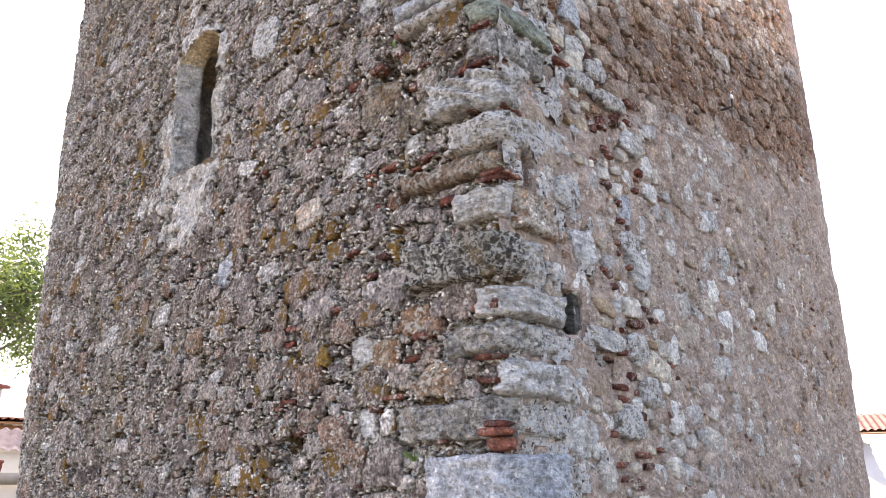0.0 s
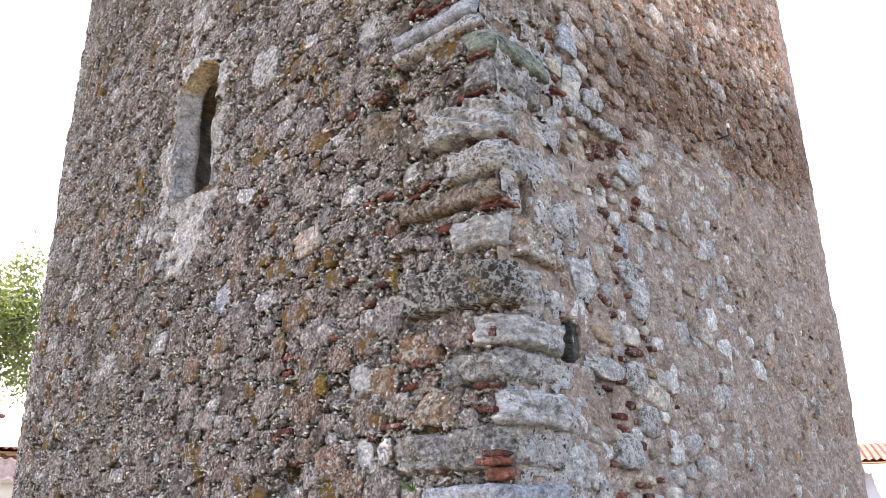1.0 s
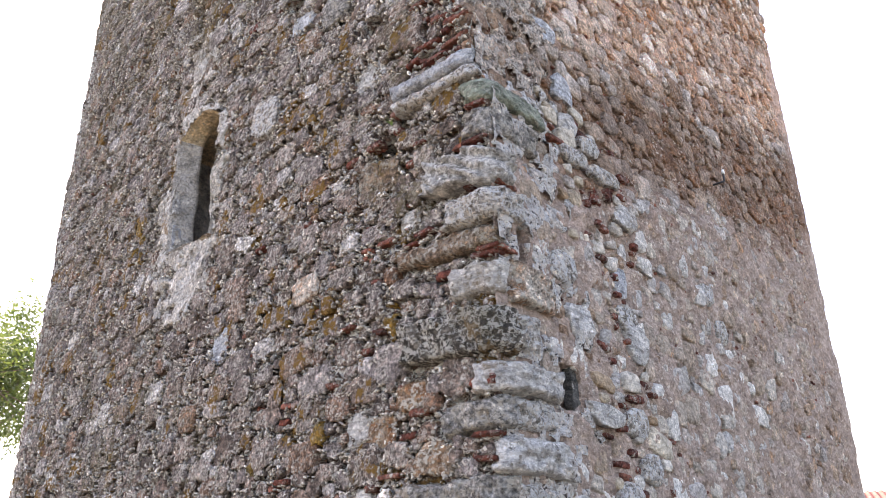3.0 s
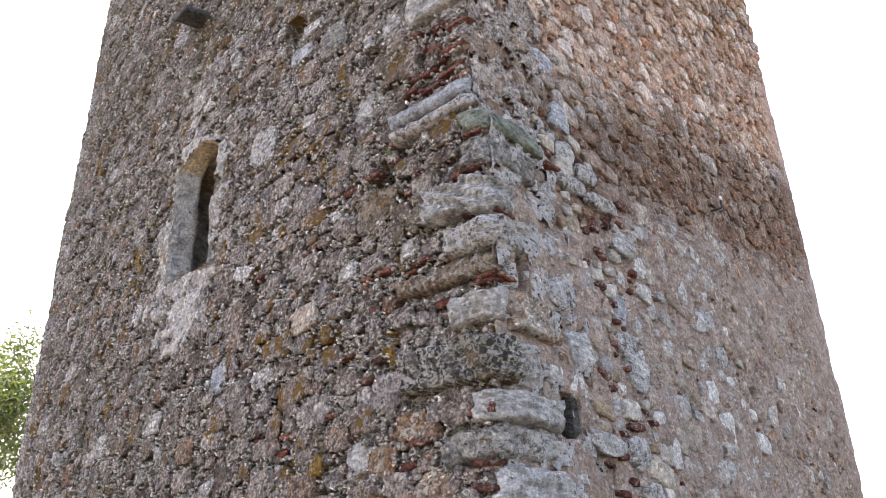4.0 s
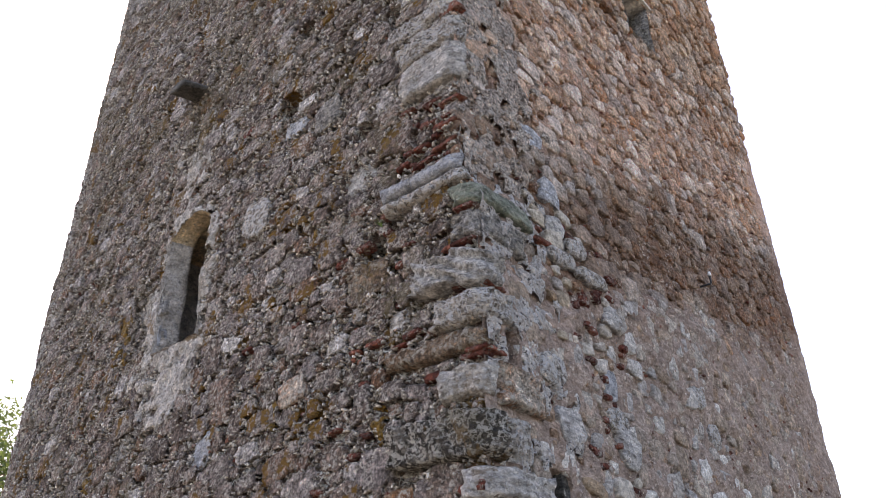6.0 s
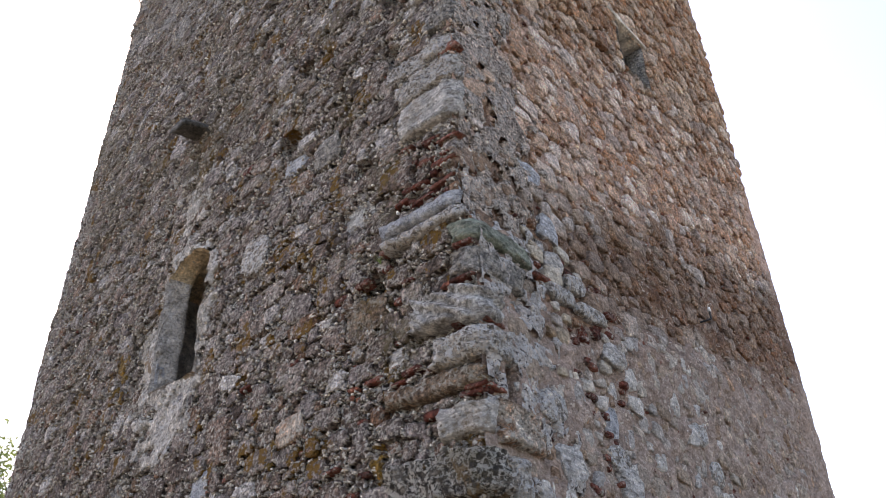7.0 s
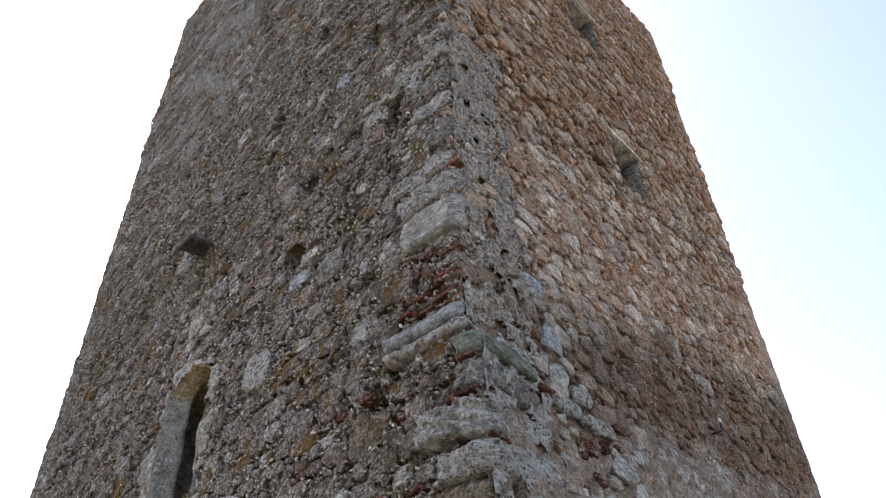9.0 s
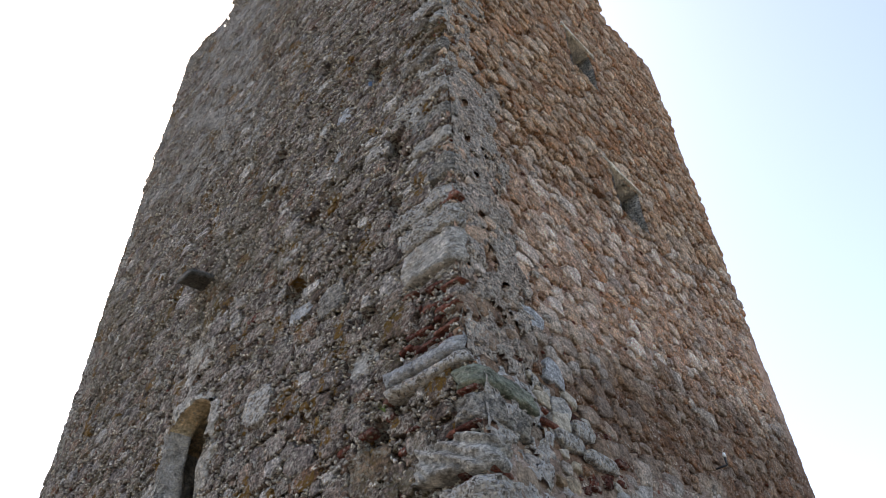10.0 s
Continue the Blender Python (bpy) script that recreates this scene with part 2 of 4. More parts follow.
M_SOFFIT = masonry("ochre_stone", [(0, (0.5, 0.39, 0.24)), (1, (0.66, 0.54, 0.37))], rand=6.0, crust_at=(0.62, 0.68), grain=0.4, lines=0.2, speckle=0.3)
M_JAMB = masonry("smooth_grey_render", [(0, (0.3, 0.28, 0.25)), (0.5, (0.42, 0.4, 0.37)), (1, (0.6, 0.58, 0.55))], rand=7.0, crust_at=(0.57, 0.62), grain=0.5, lines=0.5, streak=0.0, speckle=0.3, blotch=0.6)
M_SPOUT = masonry("dark_grey_slate", [(0, (0.06, 0.06, 0.055)), (1, (0.11, 0.108, 0.1))], rand=6.0, crust_at=(0.66, 0.72), grain=0.3, lines=0.1, speckle=0.2)
M_LINTEL = masonry("weathered_pale_lintel", [(0, (0.66, 0.6, 0.5)), (1, (0.8, 0.75, 0.66))], rand=3.0, crust_at=(0.62, 0.7), grain=0.3, lines=0.1, speckle=0.15)

# ---- numbers for the tower: plan axes of its two visible faces, from the near corner ----
A_W, A_E = radians(-51.8), radians(38.2)
FACES = {"W": (Vector((math.sin(A_W), math.cos(A_W), 0)), Vector((-math.cos(A_W), math.sin(A_W), 0))),
         "E": (Vector((math.sin(A_E), math.cos(A_E), 0)), Vector((math.cos(A_E), -math.sin(A_E), 0)))}
LONG = {"W": 7.6, "E": 7.48}
THICK, TOP = 1.15, 18.6
rng = np.random.default_rng(7)


def lattice(ix, iy, iz, seed):
    h = (ix * 374761393 + iy * 668265263 + iz * 2147483647 + seed * 974711) & 0xFFFFFFFF
    h = ((h ^ (h >> 13)) * 1274126177) & 0xFFFFFFFF
    return ((h ^ (h >> 16)) & 0xFFFF) / 65535.0


def vnoise(p, seed=0):
    """Smooth lattice noise in -1..1 at the rows of p."""
    i = np.floor(p).astype(np.int64)
    f = p - i
    f = f * f * (3 - 2 * f)
    out = np.zeros(len(p))
    for dx in (0, 1):
        for dy in (0, 1):
            for dz in (0, 1):
                w = (f[:, 0] if dx else 1 - f[:, 0]) * (f[:, 1] if dy else 1 - f[:, 1]) * (f[:, 2] if dz else 1 - f[:, 2])
                out += w * lattice(i[:, 0] + dx, i[:, 1] + dy, i[:, 2] + dz, seed)
    return out * 2 - 1


def fbm(p, seed=0, octaves=3):
    return sum(vnoise(p * 2.03 ** k, seed + k) * 0.55 ** k for k in range(octaves))


def back_off(face, z, u=0.0):
    """The east face stands a little back, but for the swollen foot of the corner."""
    z, u = np.asarray(z, dtype=float), np.asarray(u, dtype=float)
    s, f = np.clip((z - 4.72) / 0.36, 0, 1), np.clip((u - 1.2) / 4.3, 0, 1)
    s = np.maximum(s * s * (3 - 2 * s), f * f * (3 - 2 * f))
    return -0.14 * s if face == "E" else 0.0 * s


def inset(face, z):
    """Where a face begins: the west face loses what the upper east face stands back."""
    return -back_off("E", z) if face == "W" else 0.0 * np.asarray(z, float)


def world_of(face, u, z, d):
    """World points of a face: u along it, z up, d out of it."""
    e, n = FACES[face]
    u, z, d = np.broadcast_arrays(np.asarray(u, float), np.asarray(z, float), np.asarray(d, float))
    d = d + back_off(face, z, u)
    return np.stack([e.x * u + n.x * d, e.y * u + n.y * d, z], -1)


def mesh_from(name, verts, faces, smooth=True):
    me = bpy.data.meshes.new(name)
    faces = np.asarray(faces, dtype=np.int32)
    k = faces.shape[1]
    me.vertices.add(len(verts))
    me.vertices.foreach_set("co", np.asarray(verts, dtype=np.float32).ravel())
    me.loops.add(faces.size)
    me.loops.foreach_set("vertex_index", faces.ravel())
    me.polygons.add(len(faces))
    me.polygons.foreach_set("loop_start", np.arange(0, faces.size, k, dtype=np.int32))
    me.polygons.foreach_set("use_smooth", np.full(len(faces), smooth))
    me.update(calc_edges=True)
    me.validate()
    return me


def part(name, bm, material, parent, label="", smooth=True):
    """Links a bmesh or a mesh as one mesh object under a thing or a part."""
    if isinstance(bm, bmesh.types.BMesh):
        me = bpy.data.meshes.new(name)
        bmesh.ops.recalc_face_normals(bm, faces=bm.faces[:])
        bm.to_mesh(me)
        bm.free()
        for p in me.polygons:
            p.use_smooth = smooth
    else:
        me = bm
    if not me.materials:
        me.materials.append(material)
    ob = new(name, me)
    ob.parent = parent
    return tagged(ob, label)


tower = tagged(new("tower"), "tall square medieval rubble stone tower with a worn corner", "tower")
tower.empty_display_size = 0.2


# ---- openings ----
def arch(u0, u1, z0, z1, rise, n=9):
    """Outline of an opening with a rounded head."""
    c, r = (u0 + u1) / 2, (u1 - u0) / 2
    pts = [(u0, z0), (u1, z0)]
    for k in range(n + 1):
        a = math.pi * k / n
        pts.append((c + r * math.cos(a), z1 - rise + rise * math.sin(a)))
    return pts


OPENINGS = {"W": [(3.5, 4.3, 4.74, 6.28, 0.3)], "E": [(3.5, 4.18, 9.12, 9.97, 0.0), (3.22, 3.92, 12.25, 13.3, 0.0)]}
PITS = {"W": [], "E": []}


def pit(face, u, z, ru, rz, depth=0.4):
    PITS[face].append((u, z, ru * 1.1, rz * 1.1, depth))


pit("W", 2.12, 7.8, 0.09, 0.10), pit("W", 1.22, 9.75, 0.12, 0.16), pit("W", 2.2, 10.8, 0.11, 0.13), pit("W", 3.02, 9.65, 0.1, 0.12)
pit("W", 0.88, 8.0, 0.12, 0.2), pit("W", 0.87, 7.05, 0.07, 0.17), pit("W", 2.33, 6.9, 0.14, 0.12), pit("W", 1.18, 5.92, 0.11, 0.09)
pit("W", 2.06, 1.99, 0.09, 0.07), pit("W", 0.84, 4.95, 0.07, 0.13), pit("W", 1.05, 4.72, 0.12, 0.09), pit("E", 0.69, 2.75, 0.11, 0.125, 0.7)
pit("E", 0.28, 3.62, 0.05, 0.14, 0.12), pit("E", 0.42, 6.2, 0.05, 0.11, 0.2), pit("E", 4.3, 3.55, 0.09, 0.05, 0.12), pit("W", 3.05, 9.0, 0.09, 0.1)


def inside(face, u, z, grow=0.0):
    u, z = np.asarray(u, float), np.asarray(z, float)
    hit = np.zeros(u.shape, bool)
    for u0, u1, z0, z1, rise in OPENINGS[face]:
        c, r = (u0 + u1) / 2, (u1 - u0) / 2 + grow
        body = (np.abs(u - c) < r) & (z > z0 - grow) & (z < z1 - rise + (grow if rise == 0 else 0))
        hit |= body
        if rise:
            hit |= (z >= z1 - rise) & (((u - c) / r) ** 2 + ((z - z1 + rise) / (rise + grow)) ** 2 < 1)
    return hit


def top_of(face, u):
    """Height of the broken wall head along a face."""
    u = np.asarray(u, float)
    if face == "W":
        low = np.where(u > 6.32, 17.0 - 0.05 * np.sin(u * 9.0) - np.where(u > 7.2, 0.12, 0.0), 16.4)
        return np.where(u < 5.86, TOP - 0.05, low)
    low = np.where(u > 5.5, 16.42 + 0.16 * (u - 5.5) + 0.04 * np.sin(u * 8.0), 16.05)
    return np.where(u < 5.28, TOP - 0.05, low)


def relief(face, u, z):
    """How far the mortar bed stands out of the face's plane."""
    p = np.stack([u, z, np.full_like(u, 3.0 if face == "W" else 11.0)], -1)
    d = 0.030 * fbm(p * 1.1, 1, 2) + (0.036 if face == "W" else 0.026) * fbm(p * 6.0, 5, 3)
    rough = 0.026 if face == "W" else 0.011
    d = d + rough * fbm(p * 23.0, 9, 3) - (0.036 if face == "W" else 0.0)
    if face == "E":
        stage = z - 0.215 * u
        d = d - 0.03 * np.clip((stage - 4.1) / 0.5, 0, 1) - 0.02 * np.clip((stage - 7.6) / 0.8, 0, 1)
    for pu, pz, ru, rz, depth in PITS[face]:
        q = ((u - pu) / ru) ** 4 + ((z - pz) / rz) ** 4
        d = d - depth * np.clip(5.0 - 4.4 * q, 0, 1)
    return d


def spread(n, start, end, lean):
    """n steps from start to end, finer at the start."""
    s = np.linspace(0, 1, n)
    return start + (end - start) * ((1 - lean) * s + lean * s * s)


def worn_end(face, z):
    """How far the far edge of a face is worn back towards its foot."""
    return (0.05 if face == "E" else 0.12) * np.clip((4.9 - z) / 3.3, 0, 1.3) ** 1.5


def wall_bed(face, mat, label):
    """One visible wall: uneven mortar bed with its openings, inner face, ends and head."""
    rise = np.concatenate([np.linspace(0, 1.1, 14), spread(800, 1.15, TOP, 0.5)])
    nu, nz = 360, len(rise)
    uu, zz = np.meshgrid(spread(nu, 0, LONG[face], 0.42), rise, indexing="ij")
    u, z = uu.ravel(), zz.ravel()
    z = np.minimum(z, top_of(face, u))
    d = relief(face, u, z)
    u = u + inset(face, z) * np.clip(1 - u / 0.5, 0, 1)
    d = np.where(u < 0.06 + inset(face, z), np.minimum(d, 0.0), d)
    d = d * (1 - 0.7 * np.clip((u - LONG[face] + 0.6) / 0.5, 0, 1))
    round_off = np.clip((u - LONG[face] + 0.16) / 0.16, 0, 1)
    d = d - 0.16 * round_off ** 2
    u = u - worn_end(face, z) * np.clip((u - LONG[face] + 1.5) / 1.5, 0, 1) - 0.06 * round_off * (fbm(np.stack([z * 0 + 2, z * 2.2, z * 0], -1), 31, 3) + 0.6)
    v = world_of(face, u, z, d)
    idx = np.arange(nu * nz).reshape(nu, nz)
    q = np.stack([idx[:-1, :-1], idx[1:, :-1], idx[1:, 1:], idx[:-1, 1:]], -1).reshape(-1, 4)
    cu, cz = u[q].mean(1), zz.ravel()[q].mean(1)
    keep = ~inside(face, cu, cz, 0.02) & (cz < top_of(face, cu))
    q = q[keep]
    if face == "W":
        q = q[:, ::-1]
    # inner face, coarse, with the same openings
    base = len(v)
    mu, mz = 60, 130
    iu, iz = np.meshgrid(np.linspace(THICK, LONG[face], mu), np.linspace(0, TOP, mz), indexing="ij")
    iz = np.minimum(iz, top_of(face, iu) - 0.02)
    v2 = world_of(face, iu.ravel(), iz.ravel(), -THICK)
    id2 = np.arange(mu * mz).reshape(mu, mz) + base
    q2 = np.stack([id2[:-1, :-1], id2[:-1, 1:], id2[1:, 1:], id2[1:, :-1]], -1).reshape(-1, 4)
    cu2 = np.concatenate([v, v2])[q2].mean(1)
    e = np.array(FACES[face][0])
    keep2 = ~inside(face, cu2 @ e + (0.0), cu2[:, 2])
    q2 = q2[keep2]
    # head and far end
    top_f, top_b = idx[:, -1], id2[:, -1]
    m = 48
    sf = top_f[np.linspace(0, nu - 1, m).astype(int)]
    sb = top_b[np.linspace(0, mu - 1, m).astype(int)]
    q3 = np.stack([sf[:-1], sf[1:], sb[1:], sb[:-1]], -1)
    ef, eb = idx[-1, np.linspace(0, nz - 1, m).astype(int)], id2[-1, np.linspace(0, mz - 1, m).astype(int)]
    q4 = np.stack([ef[:-1], eb[:-1], eb[1:], ef[1:]], -1)
    me = mesh_from("wall", np.concatenate([v, v2]), np.concatenate([q, q2, q3, q4]))
    return part("wall", me, mat, tower, label)


WALL = {"W": wall_bed("W", M_MORTAR_W, "weathered grey rubble wall with crumbling mortar"),
        "E": wall_bed("E", M_MORTAR_E, "tan rubble wall in pinkish lime mortar")}


def slab_box(corners, z0, z1):
    """A closed prism over plan corners."""
    bm = bmesh.new()
    lo = [bm.verts.new((x, y, z0)) for x, y in corners]
    hi = [bm.verts.new((x, y, z1)) for x, y in corners]
    n = len(corners)
    bm.faces.new(lo), bm.faces.new(hi)
    for k in range(n):
        bm.faces.new((lo[k], lo[(k + 1) % n], hi[(k + 1) % n], hi[k]))
    return bm


def plan(uw, ue):
    p = FACES["W"][0] * uw + FACES["E"][0] * ue
    return (p.x, p.y)


LW, LE = LONG["W"] - 0.2, LONG["E"] - 0.2
part("wall", slab_box([plan(LW - THICK, THICK + 0.01), plan(LW, THICK + 0.01), plan(LW, LE), plan(LW - THICK, LE)], 0, 16.6), M_MORTAR_W, tower, "plain rear rubble wall")
part("wall", slab_box([plan(THICK + 0.01, LE - THICK), plan(LW - THICK - 0.01, LE - THICK), plan(LW - THICK - 0.01, LE), plan(THICK + 0.01, LE)], 0, 16.6), M_MORTAR_E, tower, "plain rear rubble wall")
# added slab, never in view: shuts sky light out so the loopholes stay dark
part("roof_slab", slab_box([plan(THICK + 0.01, THICK + 0.01), plan(LW - THICK - 0.01, THICK + 0.01), plan(LW - THICK - 0.01, LE - THICK - 0.01), plan(THICK + 0.01, LE - THICK - 0.01)], 16.0, 16.2), M_MORTAR_W, tower, "unseen slab inside the wall head that keeps sky light out")


def welded(me):
    bm = bmesh.new()
    bm.from_mesh(me)
    bmesh.ops.remove_doubles(bm, verts=bm.verts[:], dist=0.001)
    bm.to_mesh(me)
    bm.free()
    return me


def recess(face, k, narrow, mats, label, name="loophole"):
    """The reveal of an opening: jambs that close in, sill and head, each a part."""
    u0, u1, z0, z1, rise = OPENINGS[face][k]
    ring = arch(u0, u1, z0, z1, rise) if rise else [(u0, z0), (u1, z0), (u1, z1), (u0, z1)]
    c = (u0 + u1) / 2
    holder = None
    groups = {"sill": [0], "head": [], "jamb": []}
    n = len(ring)
    for i in range(n):
        a, b = ring[i], ring[(i + 1) % n]
        if i == 0:
            continue
        upright = abs(a[0] - b[0]) < 0.35 * abs(a[1] - b[1])
        groups["jamb" if upright else "head"].append(i)
    depths = [0.03, -0.06, -0.12, -0.17, -0.21, -0.24, -THICK + 0.05]
    for gname, sides in groups.items():
        for run in ([sides] if gname != "jamb" else [[s] for s in sides]):
            vs, fs = [], []
            for i in run:
                a, b = ring[i], ring[(i + 1) % n]
                m = 10
                start = len(vs)
                for d in depths:
                    s = 1.0 - narrow * min(1.0, max(0.0, -d) / 0.21) if d > -0.22 else 1.75
                    for j in range(m + 1):
                        f = j / m
                        u, z = a[0] + (b[0] - a[0]) * f, a[1] + (b[1] - a[1]) * f
                        grow = 1.03 if d > -0.01 else 1.0
                        vs.append((c + (u - c) * s * grow, z + (0.10 * (0.0 - d) if gname == "sill" else 0.0), d))
                for r in range(len(depths) - 1):
                    for j in range(m):
                        o = start + r * (m + 1) + j
                        fs.append((o, o + 1, o + m + 2, o + m + 1))
            v = np.array(vs)
            p = world_of(face, v[:, 0], v[:, 1], v[:, 2])
            p = p + 0.02 * np.stack([fbm(p * 5, 61), fbm(p * 5, 71), fbm(p * 5, 81)], -1)
            ob = part(gname if holder else name, welded(mesh_from(gname, p, fs)), mats[gname], WALL[face] if not holder else holder, label if not holder else "")
            holder = holder or ob


recess("W", 0, 0.22, {"sill": M_PLASTER, "head": M_SOFFIT, "jamb": M_JAMB}, "round-headed loophole with rendered jambs")
recess("E", 0, 0.05, {"sill": M_LINTEL, "head": M_LINTEL, "jamb": M_GREYQ}, "small square loophole under a pale lintel")
recess("E", 1, 0.05, {"sill": M_LINTEL, "head": M_LINTEL, "jamb": M_GREYQ}, "small square loophole under a pale lintel")


# ---- the corner stones ----
def corner_block(name, z0, z1, uw, ue, mat, label="", out=0.05, wave=0.0, tilt=0.0, soft=1.0):
    """A rough block that wraps the corner: lengths on both faces, worn round."""
    nz_, nu_ = max(8, int((z1 - z0) / 0.013)), max(8, int((uw + ue) / 0.015))
    deep = 0.16
    vs = []
    for i in range(nu_ + 1):
        s = -ue + (uw + ue) * i / nu_
        for j in range(nz_ + 1):
            vs.append((s, z0 + (z1 - z0) * j / nz_))
    v = np.array(vs)
    s, z = v[:, 0], v[:, 1]
    seed = z0 * 7.3
    # rounded outline: edges sink back into the bed
    q = np.stack([s * 9, z * 9, np.full_like(s, seed)], -1)
    ragged = 0.6 * fbm(q * 1.3, 83, 3)
    es = np.minimum((s + ue), (uw - s)) / 0.05 + ragged
    ez = np.minimum(z - z0, z1 - z) / 0.03 + ragged
    edge = np.clip(1 - np.minimum(es, ez), 0, 1.4)
    d = out - 0.06 * (0.5 + 0.5 * soft) * edge ** 2 + 0.024 * soft * fbm(q * 0.6, 3, 3) + (0.006 + 0.012 * soft) * fbm(q * 2.6, 13, 3)
    if wave:
        d = d + wave * np.sin((z - 0.35 * s) * 75 + 3 * fbm(q * 0.5, 23, 2))
    z = z + tilt * s + 0.018 * fbm(q * 0.5, 43, 2)
    # plan curve round the corner, softened over a few centimetres
    rad = 0.05
    eW, nW = (np.array(a) for a in FACES["W"])
    eE, nE = (np.array(a) for a in FACES["E"])
    bw = 0.5 + 0.5 * np.clip(s / rad, -1, 1)
    bw = bw * bw * (3 - 2 * bw)
    along = np.outer(np.maximum(s, 0), eW) + np.outer(np.maximum(-s, 0), eE)
    along = along - np.outer(rad * 0.35 * np.exp(-(s / rad) ** 2), (nW + nE) / 1.414)
    nrm = np.outer(bw, nW) + np.outer(1 - bw, nE)
    shift = np.outer(back_off("E", z), nE)
    p = along + nrm * d[:, None] + shift
    p[:, 2] = z
    # closed behind
    back = along - nrm * deep + shift
    back[:, 2] = z
    n = len(p)
    idx = np.arange(n).reshape(nu_ + 1, nz_ + 1)
    f = np.stack([idx[:-1, :-1], idx[:-1, 1:], idx[1:, 1:], idx[1:, :-1]], -1).reshape(-1, 4)
    loop = np.concatenate([idx[:, 0], idx[-1, 1:], idx[-2::-1, -1], idx[0, -2:0:-1]])
    rim = np.stack([loop, np.roll(loop, -1), np.roll(loop, -1) + n, loop + n], -1)
    me = mesh_from(name, np.concatenate([p, back]), np.concatenate([f, rim]))
    return part(name, me, mat, tower, label)


USED = {"W": [], "E": []}


def quoin(z0, z1, uw, ue, mat, label="", **more):
    corner_block("quoin", z0, z1, uw, ue, mat, label, **more)
    USED["W"].append((z0, z1, uw)), USED["E"].append((z0, z1, ue))


quoin(1.53, 1.83, 0.62, 0.57, M_BLUE, "smooth blue-grey marble corner block", out=0.07, soft=0.6)
quoin(1.90, 2.15, 0.92, 0.10, M_GREYQ, "long grey corner block", out=0.04)
quoin(1.92, 2.11, -0.06, 0.52, M_PALE, "white encrusted corner block", out=0.05)
quoin(2.15, 2.37, 0.06, 0.62, M_WHITE, "white limestone corner block", out=0.07)
quoin(2.40, 2.60, 0.46, 0.12, M_GREYQ, "grey-brown corner block")
quoin(2.42, 2.60, -0.1, 0.55, M_PALE, "white encrusted corner block", out=0.03)
quoin(2.62, 2.82, 0.20, 0.56, M_WHITE, "rounded pale corner block", out=0.08)
quoin(2.87, 3.16, 0.80, 0.14, M_DARKQ, "dark lichen-crusted corner block", out=0.09, tilt=0.06)
quoin(2.9, 3.16, -0.12, 0.42, M_PALE, "white encrusted corner block", out=0.04)
quoin(3.25, 3.48, 0.36, 0.10, M_WHITE, "square white limestone corner block", out=0.05, soft=0.6)
quoin(3.20, 3.48, -0.1, 0.58, M_RUST, "rust-stained pale corner block", out=0.07)
quoin(3.56, 3.71, 0.88, 0.08, M_BROWNQ, "brown banded corner block", out=0.03, tilt=0.07, soft=0.5)
quoin(3.76, 4.00, 0.40, 0.30, M_PALE, "pale encrusted corner block", out=0.06)
quoin(4.02, 4.29, 0.60, 0.20, M_VEIN, "pale grey corner block with wavy veins", out=0.08, wave=0.018, tilt=0.14, soft=0.6)
quoin(4.40, 4.62, 0.26, 0.56, M_GREYQ, "grey-green smooth corner block", out=0.03)
quoin(4.66, 4.85, 0.20, 0.62, M_GREEN, "smooth green corner stone", out=0.06, soft=0.4)
quoin(5.02, 5.14, 0.78, 0.02, M_BLUE, "long blue-white projecting slab", out=0.08, soft=0.3)
quoin(4.9, 5.0, 0.82, 0.03, M_PALE, "thin pinkish slab under a paler one", out=0.07, soft=0.4)
quoin(5.94, 6.31, 0.60, 0.10, M_WHITE, "cream limestone corner block", out=0.06, soft=0.5)
quoin(6.36, 6.62, 0.67, 0.12, M_PALE, "pale corner block", out=0.05)
z = 6.7
while z < 18.1:
    h = 0.13 + 0.15 * rng.random()
    a, b = (0.35 + 0.5 * rng.random(), 0.05 + 0.12 * rng.random())
    quoin(z, z + h, a, b, (M_PALE, M_GREYQ, M_BROWNQ, M_VEIN, M_PALE)[int(rng.integers(5))], out=0.018, soft=0.7)
    z += h + 0.10 + 0.16 * rng.random()


# ---- rubble: rounded stones set in the bed ----
def ball_grid(sub):
    bm = bmesh.new()
    bmesh.ops.create_icosphere(bm, subdivisions=sub, radius=1.0)
    v = np.array([x.co for x in bm.verts])
    f = np.array([[x.index for x in p.verts] for p in bm.faces])
    bm.free()
    f = f[(v[f][:, :, 1].mean(1) > -0.45)]
    used = np.unique(f)
    back = np.full(len(v), -1)
    back[used] = np.arange(len(used))
    return v[used], back[f]


def shapes(sub, count, boxy, rough, seed, flat=0.6):
    """Stone forms: local x along the wall, y out of it, z up; about 1 in half-size."""
    v, f = ball_grid(sub)
    made = []
    for k in range(count):
        p = np.sign(v) * np.abs(v) ** (boxy if k % 2 else boxy * 0.82)
        o = k * 13.7 + seed
        p = p * (1 + 0.22 * fbm(v * 1.1 + o, seed, 2))[:, None]
        p = p + rough * np.stack([fbm(v * 3 + o, seed + 3), fbm(v * 3 + o, seed + 5), fbm(v * 3 + o, seed + 9)], -1)
        p[:, 1] = np.where(p[:, 1] > 0, flat * np.tanh(p[:, 1] / flat), p[:, 1])
        made.append(p)
    return made, f


def clash(cells, u, z, w, h, slack):
    cu, cz = int(u / 0.4), int(z / 0.4)
    for a in (-1, 0, 1):
        for b in (-1, 0, 1):
            for (u2, z2, w2, h2) in cells.get((cu + a, cz + b), ()):
                if ((u - u2) / (w + w2)) ** 2 + ((z - z2) / (h + h2)) ** 2 < slack:
                    return True
    return False


